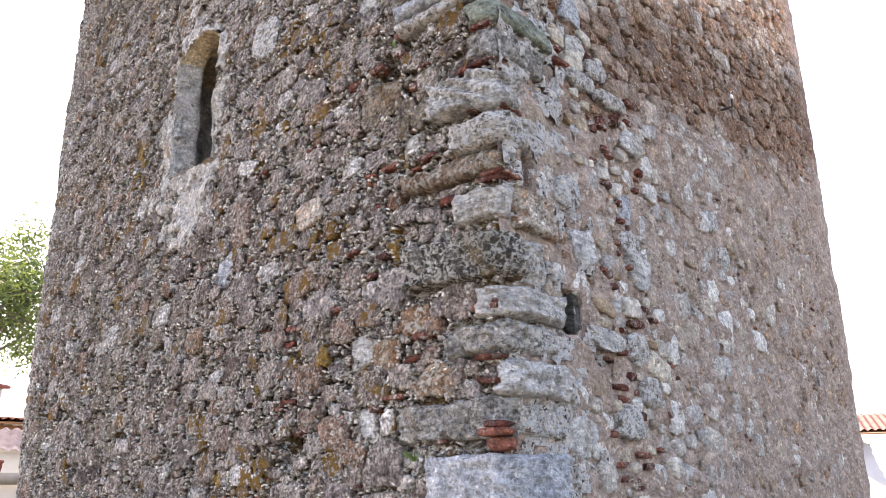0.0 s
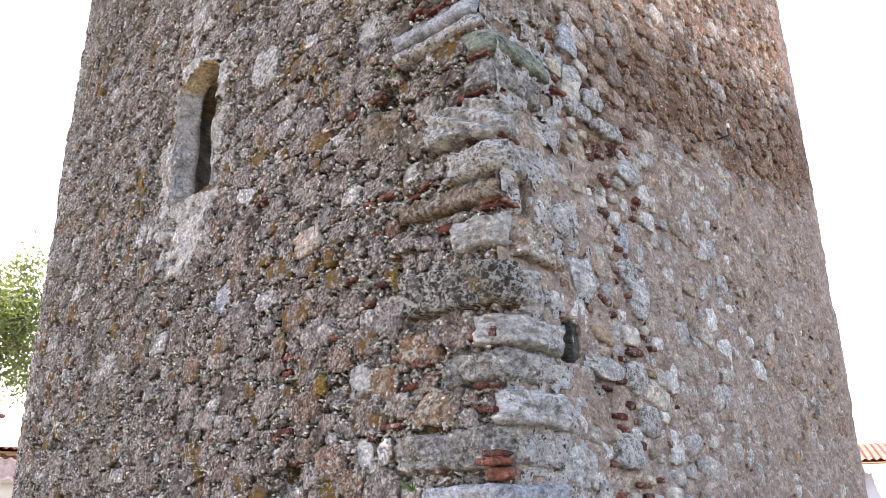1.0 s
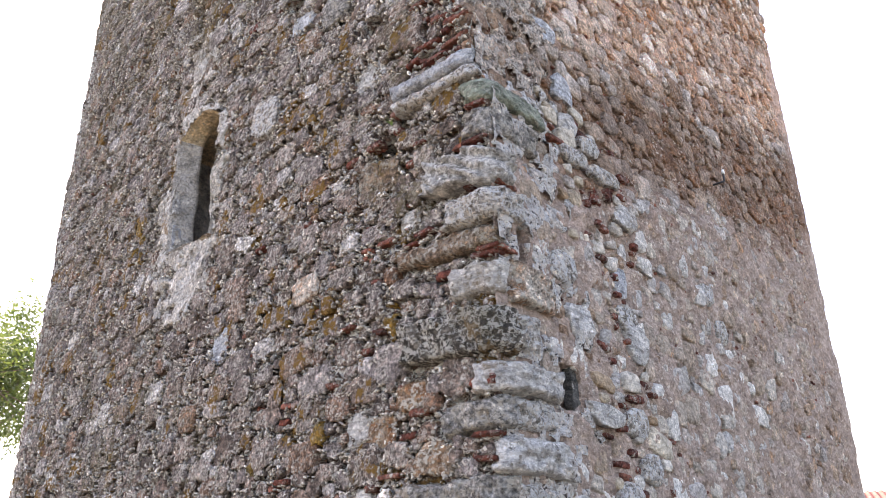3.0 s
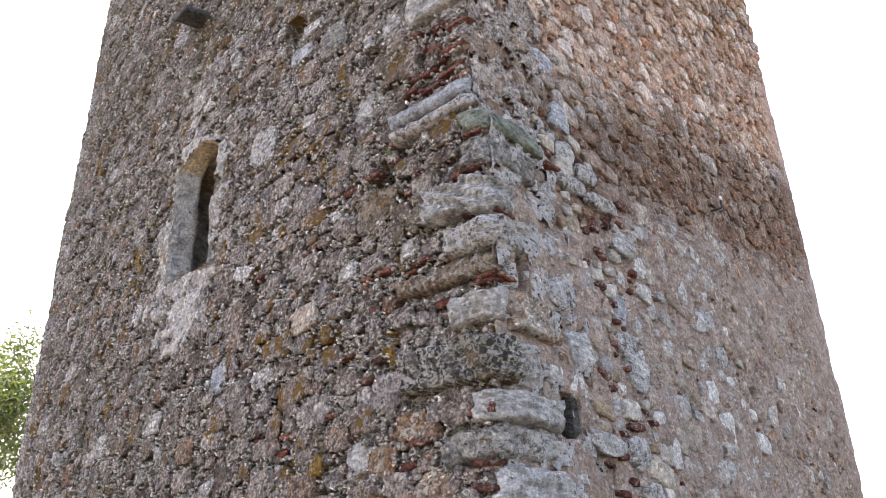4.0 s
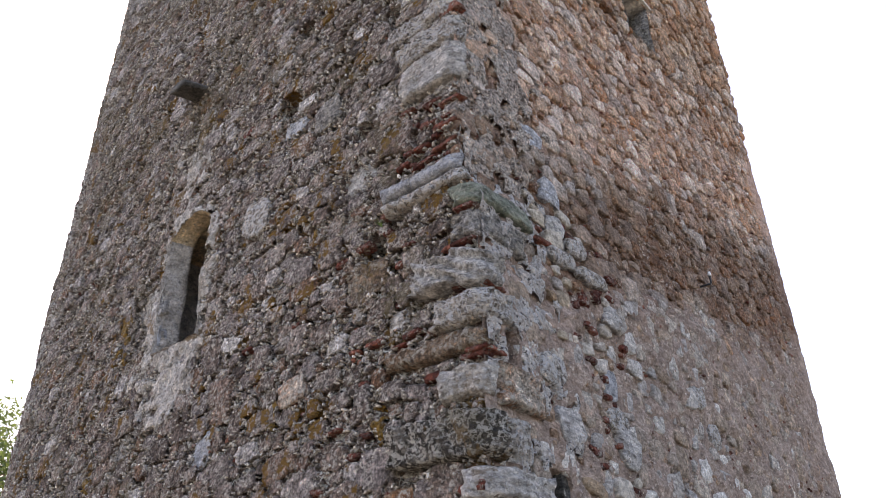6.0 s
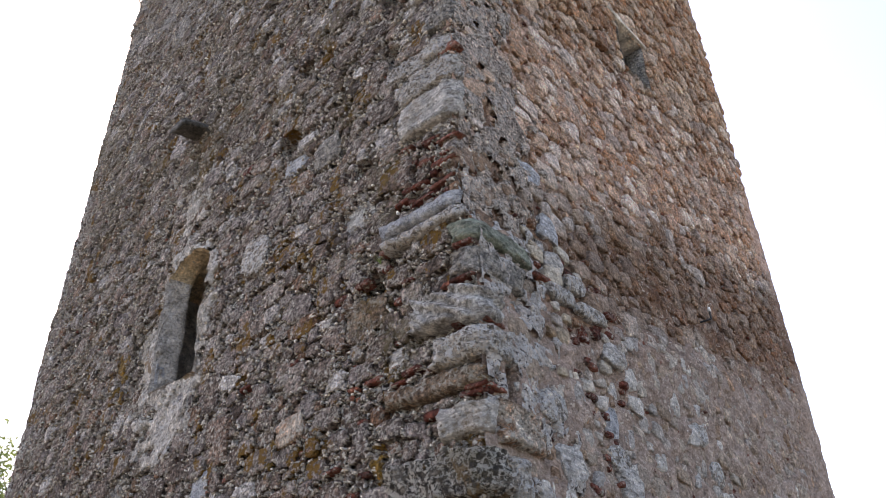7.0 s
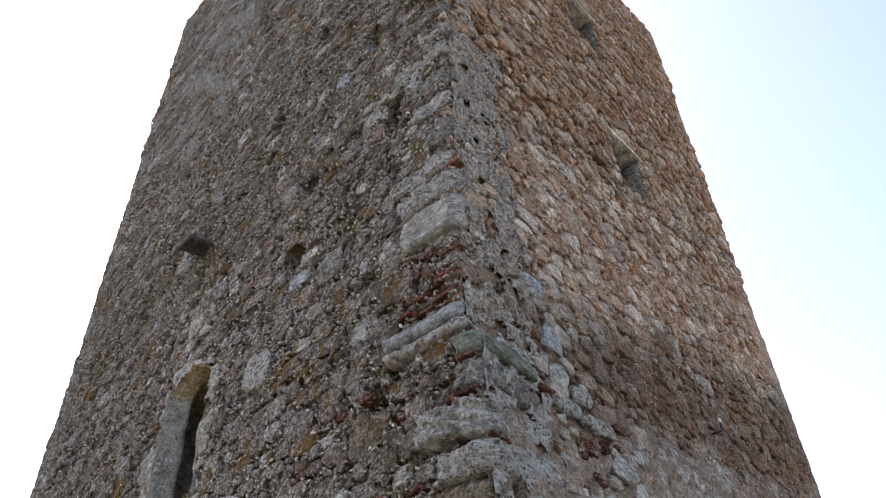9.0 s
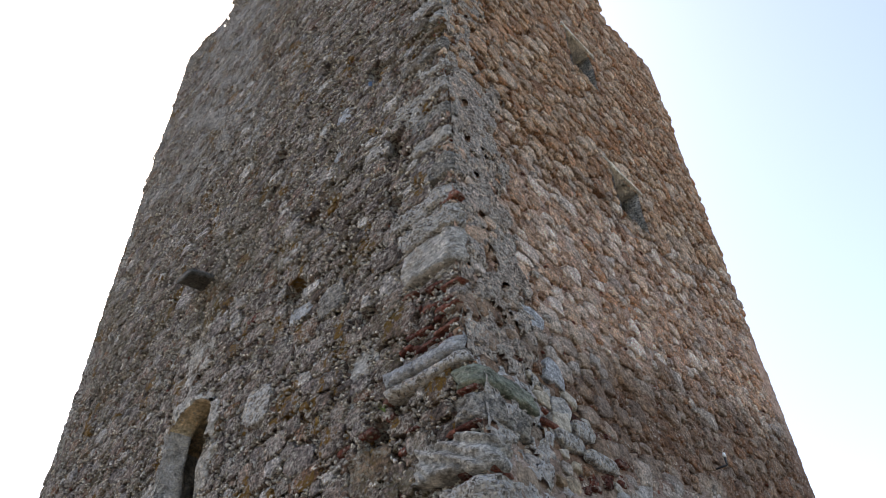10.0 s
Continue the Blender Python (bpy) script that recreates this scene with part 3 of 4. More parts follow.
def scatter(face, classes, cells, where=None):
    """Throws stones of falling size onto a face; each keeps clear of the others."""
    found = []
    for w, h, tries, slack in classes:
        us, zs = rng.random(tries) * LONG[face], rng.random(tries) * 18.5
        sw, sh = 0.75 + 0.6 * rng.random(tries), 0.75 + 0.55 * rng.random(tries)
        zs = zs + 0.0
        aw, bh = w * sw, h * sh
        bad = inside(face, us, zs, 0.03) | (zs > top_of(face, us) - bh) | (us < aw * 0.8 + inset(face, zs)) | (us > LONG[face] - worn_end(face, zs) - 0.24) & (aw < 0.05) | (zs > top_of(face, us) - 0.14) | (us > LONG[face] - worn_end(face, zs) - np.maximum(aw * 1.4, 0.1) - 0.05)
        for z0, z1, reach in USED[face]:
            bad |= (zs > z0 - bh * 0.7) & (zs < z1 + bh * 0.7) & (us - aw * 0.7 < reach)
        for u0, u1, z0, z1, _ in OPENINGS[face]:
            bad |= (us > u0 - aw) & (us < u1 + aw) & (zs > z0 - bh) & (zs < z1 + bh)
        for pu, pz, ru, rz, _ in PITS[face]:
            bad |= ((us - pu) / (ru + aw * 0.8)) ** 2 + ((zs - pz) / (rz + bh * 0.8)) ** 2 < 1
        if where is not None:
            bad |= ~where(us, zs, aw)
        for k in np.nonzero(~bad)[0]:
            u, zc, a, b = float(us[k]), float(zs[k]), float(aw[k]), float(bh[k])
            if clash(cells, u, zc, a, b, slack):
                continue
            cells.setdefault((int(u / 0.4), int(zc / 0.4)), []).append((u, zc, a, b))
            found.append((u, zc, a, b))
    return found


def stone_matrix(face, u, z, w, h, thick, out, turn, bed):
    e, n = FACES[face]
    d = bed + float(back_off(face, z, u)) + out
    d -= 0.16 * max(0.0, (u - LONG[face] + 0.16) / 0.16) ** 2 + 0.035 * min(1.0, max(0.0, (u - LONG[face] + 0.7) / 0.4))
    rot = Matrix(((e.x, n.x, 0), (e.y, n.y, 0), (0, 0, 1))).to_4x4()
    return Matrix.Translation(e * u + n * d + Vector((0, 0, z))) @ rot @ Matrix.Rotation(turn, 4, "Y") @ Matrix.Diagonal((w, thick, h, 1))


def beds_of(face, rows):
    """Height of the smoothed bed below each stone."""
    r = np.array(rows)
    p = np.stack([r[:, 0], r[:, 1], np.full(len(r), 3.0 if face == "W" else 11.0)], -1)
    return 0.030 * fbm(p * 1.1, 1, 2) + 0.010 * fbm(p * 6.0, 5, 1)


def joined(name, face, rows, forms, mat, label, thick=(0.045, 0.3), out=0.0, turn=0.25, sunk=0.62, smooth=True):
    """Stones too many to count, as one mesh."""
    made, f = forms
    vs, fs, base = [], [], 0
    flip = face == "W"
    beds = beds_of(face, rows)
    for (u, z, w, h), bed in zip(rows, beds):
        deep = thick[0] + thick[1] * min(w, h)
        m = np.array(stone_matrix(face, u, z, w, h, deep, out - sunk * deep + 0.022 * (rng.random() - 0.5), turn * (rng.random() * 2 - 1), bed))
        p = made[int(rng.integers(len(made)))] @ m[:3, :3].T + m[:3, 3]
        vs.append(p)
        fs.append((f[:, ::-1] if flip else f) + base)
        base += len(p)
    ob = part(name, mesh_from(name, np.concatenate(vs), np.concatenate(fs), smooth), mat, WALL[face], label)
    ob["kind"] = "stuff"
    return ob


SHARED = {}


def set_stones(name, face, rows, forms, mat, thick=(0.045, 0.3), out=0.0, turn=0.25, label="", sunk=0.62):
    """Stones that can be told apart, each an object on a shared mesh."""
    made, f = forms
    key = (name, face, mat.name, len(f), float(made[0][0][0]))
    if key not in SHARED:
        SHARED[key] = []
        for p in made:
            me = mesh_from(name, p, f[:, ::-1] if face == "W" else f)
            me.materials.append(mat)
            SHARED[key].append(me)
    meshes = SHARED[key]
    for (u, z, w, h), bed in zip(rows, beds_of(face, rows)):
        deep = thick[0] + thick[1] * min(w, h)
        ob = part(name, meshes[int(rng.integers(len(meshes)))], mat, WALL[face], label)
        ob.matrix_basis = stone_matrix(face, u, z, w, h, deep, out - sunk * deep + 0.022 * (rng.random() - 0.5), turn * (rng.random() * 2 - 1), bed)


ROUGH2, ROUGH1 = shapes(3, 10, 0.6, 0.16, 2), shapes(2, 14, 0.58, 0.17, 2)
ROUND2, ROUND1 = shapes(3, 10, 0.8, 0.08, 5, 0.8), shapes(2, 16, 0.62, 0.18, 5, 0.75)
SLIVER = shapes(2, 10, 0.42, 0.15, 8, 0.8)
CELLS = {"W": {}, "E": {}}


def marked(name, face, u, z, w, h, mat, label, out=0.0, forms=None, thick=(0.045, 0.25)):
    """A single stone that stands out of the rest."""
    CELLS[face].setdefault((int(u / 0.4), int(z / 0.4)), []).append((u, z, w, h))
    set_stones(name, face, [(u, z, w, h)], forms or ROUGH2, mat, thick, out, 0.1, label)


marked("stone", "W", 3.13, 3.53, 0.14, 0.15, M_BLUE, "blue-grey marble stone")
marked("stone", "W", 1.25, 2.56, 0.14, 0.12, M_WHITE, "white mottled lichen stone")
marked("stone", "W", 1.22, 2.05, 0.09, 0.12, M_WHITE, "white encrusted stone")
marked("stone", "W", 2.68, 5.7, 0.2, 0.2, M_PALE, "large round pale stone", 0.05)
marked("stone", "W", 1.22, 4.5, 0.11, 0.13, M_BROWNQ, "reddish brown stone", 0.03)
marked("stone", "W", 1.83, 8.66, 0.09, 0.14, M_BLUE, "blue-grey stone")
marked("stone", "W", 1.79, 9.4, 0.13, 0.16, M_BLUE, "blue-grey stone")
marked("stone", "W", 2.18, 9.46, 0.12, 0.14, M_WHITE, "white stone")
marked("stone", "W", 0.6, 8.28, 0.13, 0.17, M_WHITE, "white corner-side stone")
marked("stone", "W", 0.52, 9.05, 0.1, 0.14, M_WHITE, "white corner-side stone")
marked("stone", "W", 2.2, 6.57, 0.17, 0.1, M_BLUE, "blue-grey stone")
marked("stone", "W", 1.25, 5.45, 0.19, 0.14, M_WHITE, "pale white-blue stone")
marked("stone", "W", 0.78, 4.0, 0.1, 0.09, M_WHITE, "white stone")
marked("stone", "W", 4.6, 3.85, 0.15, 0.12, M_GREYQ, "dark grey stone")
marked("stone", "W", 4.62, 5.32, 0.12, 0.12, M_GREYQ, "dark grey stone beside the loophole")
marked("stone", "W", 4.38, 4.98, 0.1, 0.15, M_BLUE, "pale blue-grey stone at the loophole's jamb", 0.02)
marked("stone", "W", 4.36, 5.3, 0.09, 0.11, M_WHITE, "pale stone at the loophole's jamb", 0.02)
marked("stone", "W", 1.0, 4.45, 0.11, 0.13, M_BROWNQ, "reddish brown stone", 0.03)
marked("stone", "W", 1.9, 3.75, 0.16, 0.13, M_RUST, "round rust-tinted stone", 0.04)
marked("stone", "W", 1.72, 6.45, 0.18, 0.2, M_GREYQ, "large rounded grey stone", 0.05)
marked("stone", "W", 1.05, 2.52, 0.16, 0.1, M_RUSTY, "rust-stained brown stone", 0.03)
marked("stone", "W", 0.55, 2.28, 0.16, 0.09, M_RUSTY, "rust-stained brown stone", 0.03)
marked("stone", "W", 0.75, 2.72, 0.14, 0.11, M_RUSTY, "rust-stained brown stone", 0.03)
marked("stone", "E", 1.12, 4.98, 0.13, 0.1, M_WHITE, "rounded white stone", 0.06, ROUND2)
marked("stone", "E", 1.28, 4.8, 0.14, 0.085, M_PALE, "rounded pale stone", 0.06, ROUND2)
marked("stone", "E", 1.4, 4.55, 0.2, 0.07, M_PALE, "long rounded pale stone", 0.06, ROUND2)
marked("stone", "E", 1.05, 4.62, 0.18, 0.075, M_PALE, "long rounded pale stone", 0.05, ROUND2)
marked("stone", "E", 1.7, 4.29, 0.17, 0.1, M_WHITE, "white field stone", 0.06, ROUND2)
marked("stone", "E", 1.6, 3.71, 0.11, 0.12, M_BLUE, "blue-white marble stone", 0.02, ROUND2)
# added dark stone; its colour stands in for the deep shade in the hole
marked("stone", "E", 0.80, 2.75, 0.05, 0.13, M_SPOUT, "dark stone standing in for the shade inside a hole", -0.02)
marked("stone", "E", 0.9, 3.24, 0.16, 0.12, M_WHITE, "white field stone", 0.04)
marked("stone", "E", 1.69, 3.23, 0.13, 0.14, M_WHITE, "cream field stone", 0.05)
marked("stone", "E", 1.08, 2.61, 0.19, 0.07, M_WHITE, "long pale stone", 0.04)
marked("stone", "E", 1.55, 2.61, 0.17, 0.1, M_PALE, "rounded pale stone", 0.05, ROUND2)
marked("stone", "E", 4.28, 2.7, 0.11, 0.11, M_WHITE, "white field stone")
marked("stone", "E", 0.75, 3.6, 0.16, 0.12, M_PALE, "rounded pale stone", 0.03, ROUND2)
marked("stone", "E", 1.6, 3.42, 0.15, 0.11, M_PALE, "rounded grey stone", 0.03, ROUND2)
marked("stone", "E", 1.35, 2.05, 0.18, 0.12, M_PALE, "rounded grey stone", 0.05, ROUND2)
marked("stone", "E", 1.7, 2.3, 0.15, 0.1, M_PALE, "rounded grey stone", 0.04, ROUND2)
marked("stone", "E", 0.75, 1.95, 0.16, 0.12, M_WHITE, "white field stone", 0.03)
marked("stone", "E", 0.95, 5.85, 0.15, 0.1, M_BLUE, "blue-white stone", 0.02)
marked("stone", "E", 1.15, 5.35, 0.13, 0.11, M_BLUE, "blue-white stone", 0.02)
marked("stone", "E", 3.3, 4.05, 0.15, 0.11, M_PALE, "rounded tan stone", 0.03, ROUND2)
marked("stone", "E", 3.6, 3.75, 0.16, 0.11, M_PALE, "rounded tan stone", 0.03, ROUND2)


# brick slips at the corner and in the joints
def slip(face, u, z, w, h=0.022, out=0.04):
    u, z, w, h = round(u, 3), round(z, 3), round(w, 3), round(h, 3)
    marked("brick", face, u, z, w * 1.1, h * 1.2, M_BRICK, "", out * 0.6, SLIVER, (0.06, 0.3))


slip("W", 0.04, 1.875, 0.085, 0.034, 0.11)
slip("W", 0.06, 1.945, 0.1, 0.02, 0.12)
slip("W", 0.05, 1.99, 0.08, 0.016, 0.1)
slip("E", 0.32, 2.21, 0.085, 0.014, 0.1)
slip("W", 0.1, 2.69, 0.093, 0.029, 0.07)
slip("W", 0.1, 2.38, 0.085, 0.014, 0.05)
slip("W", 0.1, 2.24, 0.076, 0.016, 0.05)
slip("W", 0.08, 3.53, 0.102, 0.016, 0.06)
slip("W", 0.05, 3.56, 0.085, 0.014, 0.07)
slip("E", 0.1, 3.55, 0.085, 0.014, 0.06)
slip("W", 0.16, 4.37, 0.128, 0.016, 0.06)
slip("W", 0.12, 4.36, 0.085, 0.014, 0.07)
slip("E", 0.12, 4.02, 0.093, 0.014, 0.06)
slip("W", 0.62, 3.84, 0.085, 0.022, 0.04)
slip("W", 0.1, 4.65, 0.085, 0.014, 0.06)
slip("W", 1.0, 3.88, 0.085, 0.018, 0.04)
slip("W", 0.95, 2.22, 0.102, 0.014, 0.05)
slip("W", 1.15, 4.75, 0.076, 0.022, 0.03)
slip("W", 1.2, 3.1, 0.068, 0.022, 0.03)
slip("E", 1.35, 4.97, 0.102, 0.022, 0.06)
slip("E", 1.42, 4.4, 0.043, 0.043, 0.06)
slip("E", 1.85, 4.1, 0.051, 0.022, 0.05)
slip("E", 1.35, 4.1, 0.06, 0.022, 0.05)
slip("E", 1.5, 2.78, 0.085, 0.018, 0.06)
slip("E", 1.25, 2.3, 0.076, 0.018, 0.05)
slip("E", 1.28, 2.22, 0.068, 0.018, 0.05)
slip("E", 1.5, 1.85, 0.076, 0.018, 0.05)
slip("E", 1.2, 1.78, 0.076, 0.018, 0.05)
slip("E", 0.8, 4.68, 0.102, 0.018, 0.03)
slip("E", 2.1, 2.55, 0.06, 0.014, 0.03)
slip("W", 0.2, 6.72, 0.102, 0.036, 0.06)
slip("W", 0.5, 5.25, 0.119, 0.014, 0.05)
slip("W", 0.3, 5.32, 0.119, 0.014, 0.05)
slip("W", 0.55, 5.42, 0.102, 0.014, 0.05)
slip("W", 0.25, 5.5, 0.111, 0.014, 0.05)
slip("W", 0.45, 5.6, 0.102, 0.014, 0.05)
slip("W", 0.2, 5.7, 0.111, 0.014, 0.05)
slip("W", 0.4, 5.8, 0.093, 0.014, 0.05)
slip("W", 3.0, 6.9, 0.085, 0.043, 0.03)
slip("W", 2.1, 2.85, 0.06, 0.018, 0.03)
slip("W", 2.6, 4.3, 0.068, 0.014, 0.03)
for k in range(46):
    slip("E", 1.0 + 0.95 * rng.random() + 0.08 * (3 - k % 7), 1.6 + 3.5 * (k + rng.random()) / 46, 0.025 + 0.05 * rng.random(), 0.012 + 0.016 * rng.random(), 0.04)
for k in range(16):
    slip("W", 0.1 + 0.7 * rng.random(), 5.1 + 0.78 * (k + rng.random()) / 16, 0.03 + 0.06 * rng.random() ** 2, 0.013 + 0.008 * rng.random(), 0.045)
for k in range(30):
    slip("W", 0.1 + 2.2 * rng.random() ** 1.5, 1.6 + 3.4 * (k + rng.random()) / 30, 0.035 + 0.05 * rng.random(), 0.012 + 0.01 * rng.random(), 0.045)
RUBBLE_W = scatter("W", [(0.15, 0.105, 1300, 0.86), (0.115, 0.08, 5000, 0.84), (0.08, 0.058, 14000, 0.82), (0.048, 0.036, 26000, 0.82)], CELLS["W"])
CHIPS_W = scatter("W", [(0.024, 0.02, 26000, 0.7)], CELLS["W"])


def east_where(u, z, w):
    """Smooth mortar beside the corner and low on the wall holds fewer stones."""
    patch = np.where(z > 4.9, 1.15 + 0.25 * np.sin(z * 1.7), 0.95)
    keep = ~((u < patch) & (w > 0.03)) | (rng.random(len(u)) < 0.3)
    low = (z - 0.215 * u < 4.15 + 0.3 * np.sin(u * 2.3)) & (u > 1.9)
    course = np.abs((z / 0.23) % 1.0 - 0.5) < 0.3
    return keep & (~low | np.where(w > 0.055, course & (rng.random(len(u)) < 0.9), rng.random(len(u)) < 0.16))


COLUMN = scatter("E", [(0.15, 0.09, 400, 0.75), (0.10, 0.065, 900, 0.75), (0.05, 0.035, 2500, 0.75)], CELLS["E"],
                 lambda u, z, w: (np.abs(u - (1.6 - 0.13 * (z - 1.6))) < 0.42) & (z < 5.2) & (z > 1.4))
RUBBLE_E = scatter("E", [(0.14, 0.105, 1500, 0.9), (0.105, 0.082, 6000, 0.88), (0.07, 0.055, 20000, 0.88), (0.04, 0.032, 40000, 0.95)], CELLS["E"], east_where)
CHIPS_E = scatter("E", [(0.024, 0.017, 24000, 1.1)], CELLS["E"])


def nearest(rows, reach=5.2, most=300):
    """The larger stones low on the wall and close to the corner are parts; the rest is joined."""
    order = sorted(rows, key=lambda r: (r[0] * 0.9 + abs(r[1] - 3.4)) - 14 * (r[2] > 0.065))
    return order[:most], order[most:]


parts_w, rest_w = nearest(RUBBLE_W)
parts_e, rest_e = nearest(RUBBLE_E, most=300 - min(150, len(COLUMN)))
set_stones("stone", "W", parts_w, ROUGH2, M_STONE_W, sunk=0.3)
set_stones("stone", "E", COLUMN, ROUND1, M_PEBBLE, sunk=0.2)
set_stones("stone", "E", parts_e, ROUND1, M_STONE_E, sunk=0.45)
joined("rubble", "W", [r for r in rest_w if r[1] < 9], ROUGH1, M_RUBBLE_W, "grey rubble stones set in mortar", sunk=0.34)
joined("rubble", "W", [r for r in rest_w if r[1] >= 9], ROUGH1, M_RUBBLE_W, "grey rubble stones set in mortar", sunk=0.34)
joined("rubble", "E", [r for r in rest_e if r[1] < 9], ROUND1, M_RUBBLE_E, "tan rubble stones set in mortar", sunk=0.6)
joined("rubble", "E", [r for r in rest_e if r[1] >= 9], ROUND1, M_RUBBLE_E, "tan rubble stones set in mortar", thick=(0.05, 0.45), sunk=0.22)
CH = shapes(1, 6, 0.7, 0.1, 21)
FLAKE = shapes(1, 10, 0.6, 0.34, 27)
joined("fine_rubble", "W", CHIPS_W[::2], CH, M_RUBBLE_W, "small stone chips in the joints", thick=(0.02, 0.4), turn=1.0)
joined("fine_rubble", "W", CHIPS_W[1::9], CH, M_BRICKS, "small red brick chips in the joints", thick=(0.02, 0.4), turn=0.3)
CRUMBS_W = scatter("W", [(0.024, 0.008, 18000, 0.36), (0.010, 0.019, 18000, 0.36), (0.013, 0.010, 34000, 0.36)], dict(CELLS["W"]))
joined("loose_mortar", "W", CRUMBS_W, FLAKE, M_CRUMB, "loose crumbs of pale mortar between the stones", thick=(0.03, 0.3), out=0.011, turn=0.6, sunk=0.2, smooth=False)
joined("fine_rubble", "E", CHIPS_E[::2], CH, M_RUBBLE_E, "small stone chips in the joints", thick=(0.02, 0.4), turn=1.0)
joined("fine_rubble", "E", CHIPS_E[1::3], CH, M_BRICKS, "small red brick chips in the joints", thick=(0.02, 0.4), turn=0.3)


def patch(face, u0, u1, z0, z1, mat, label, thick=0.03, ragged=0.5, seed=0, taper=0.0, oval=False, holes=0.0):
    """A thin skin of lime render over the stones, ragged at its edges."""
    st = min(0.03, max(0.014, 0.014 * min(u1 - u0, z1 - z0) / 0.6))
    nu, nz = int((u1 - u0) / st) + 1, int((z1 - z0) / st) + 1
    uu, zz = np.meshgrid(np.linspace(u0, u1, nu), np.linspace(z0, z1, nz), indexing="ij")
    u, z = uu.ravel(), zz.ravel()
    fz = (z - z0) / (z1 - z0)
    half = (u1 - u0) / 2 * (1 - taper * fz)
    edge = np.minimum((half - np.abs(u - (u0 + u1) / 2)) / (0.3 * (u1 - u0)), np.minimum(z - z0, z1 - z) / (0.2 * min(1.5, z1 - z0)))
    if oval:
        edge = 1 - 1.6 * (((u - (u0 + u1) / 2) / half) ** 2 + (2 * fz - 1) ** 2)
    p = np.stack([u, z, np.full_like(u, seed)], -1)
    cover = np.clip(edge, -1, 1) - ragged + ragged * 1.1 * fbm(p * (9.0 if oval else 3.2), 51 + seed, 4) + 0.35
    cover = cover - holes * np.clip(fbm(p * 11.0, 91 + seed, 3) + 0.12, 0, 1) * 2.4
    for pu, pz, ru, rz, _ in PITS[face]:
        cover = np.where(((u - pu) / ru) ** 2 + ((z - pz) / rz) ** 2 < 1.6, -1, cover)
    skin = np.clip(cover * 2.2, 0, 1)
    d = beds(face, u, z) + 0.016 * fbm(p * 7, 55, 5) + (thick + 0.05) * skin * skin * (3 - 2 * skin) - 0.062
    idx = np.arange(nu * nz).reshape(nu, nz)
    q = np.stack([idx[:-1, :-1], idx[1:, :-1], idx[1:, 1:], idx[:-1, 1:]], -1).reshape(-1, 4)
    q = q[(skin[q].min(1) > 0.02) & (u[q].min(1) > 0.005) & ~inside(face, u[q].mean(1), z[q].mean(1), 0.0)]
    if face == "W":
        q = q[:, ::-1]
    used, inv = np.unique(q, return_inverse=True)
    part("render_patch", mesh_from("render_patch", world_of(face, u, z, d)[used], inv.reshape(-1, 4)), mat, WALL[face], label)


def beds(face, u, z):
    return beds_of(face, np.stack([u, z], -1))


patch("W", 3.05, 4.8, 3.7, 4.85, M_PLASTER, "pale ragged render below the loophole", 0.055, 0.45, 1, 0.0, True, 0.25)
patch("W", 3.0, 4.9, 4.4, 7.6, M_PLASTER, "pale ragged render round the loophole", 0.035, 0.45, 2, 0.5, False, 0.25)
patch("E", -0.9, 1.3, 4.8, 17.5, M_PALE_E, "cream lime render beside the corner", 0.03, 0.55, 3, 0.15, False, 0.35)
patch("E", -0.9, 1.1, 3.1, 5.3, M_LACE, "white crumbling lime mortar beside the corner", 0.03, 0.42, 4, 0.0, False, 0.45)
patch("E", -0.9, 1.15, 1.3, 3.2, M_LACE, "white crumbling lime mortar beside the corner", 0.03, 0.42, 5, 0.0, False, 0.45)
patch("W", 3.2, 7.5, 10.5, 17.0, M_RENDER_W, "smooth grey render high on the wall", 0.034, 0.62, 6, 0.0, False, 0.3)
for u, z, w, h, k in ((4.95, 5.0, 0.35, 1.5, 7), (1.75, 5.1, 0.22, 0.24, 8), (1.68, 2.55, 0.3, 0.4, 9), (2.5, 2.4, 0.3, 0.3, 10), (2.2, 3.6, 0.4, 0.35, 11), (0.95, 3.2, 0.25, 0.6, 12), (5.2, 3.5, 0.3, 0.5, 13), (3.0, 1.7, 0.3, 0.5, 14)):
    patch("W", u - w / 2, u + w / 2, z - h / 2, z + h / 2, M_LICHEN, "crust of orange lichen", 0.035, 0.9, k, oval=True)


# ---- water spout ----
def spout():
    e, n = FACES["W"]
    bm = bmesh.new()
    rows = []
    for k in range(7):
        t = k / 6
        d = -0.25 + 0.58 * t
        ring = []
        for j in range(12):
            a = 2 * math.pi * j / 12
            w = 0.20 * (1 - 0.12 * t) * math.copysign(abs(math.cos(a)) ** 0.6, math.cos(a))
            h = (0.075 if math.sin(a) > 0 else 0.05) * math.copysign(abs(math.sin(a)) ** 0.7, math.sin(a))
            p = e * (4.22 + w) + n * d + Vector((0, 0, 8.2 + h - 0.10 * t * t + 0.02 * math.cos(a)))
            ring.append(bm.verts.new(p + Vector((0, 0, 0.012 * math.sin(5 * a + k)))))
        rows.append(ring)
    for a, b in zip(rows, rows[1:]):
        for j in range(12):
            bm.faces.new((a[j], a[(j + 1) % 12], b[(j + 1) % 12], b[j]))
    bm.faces.new(rows[0]), bm.faces.new(rows[-1])
    part("spout", bm, M_SPOUT, tower, "projecting dark grey stone spout")


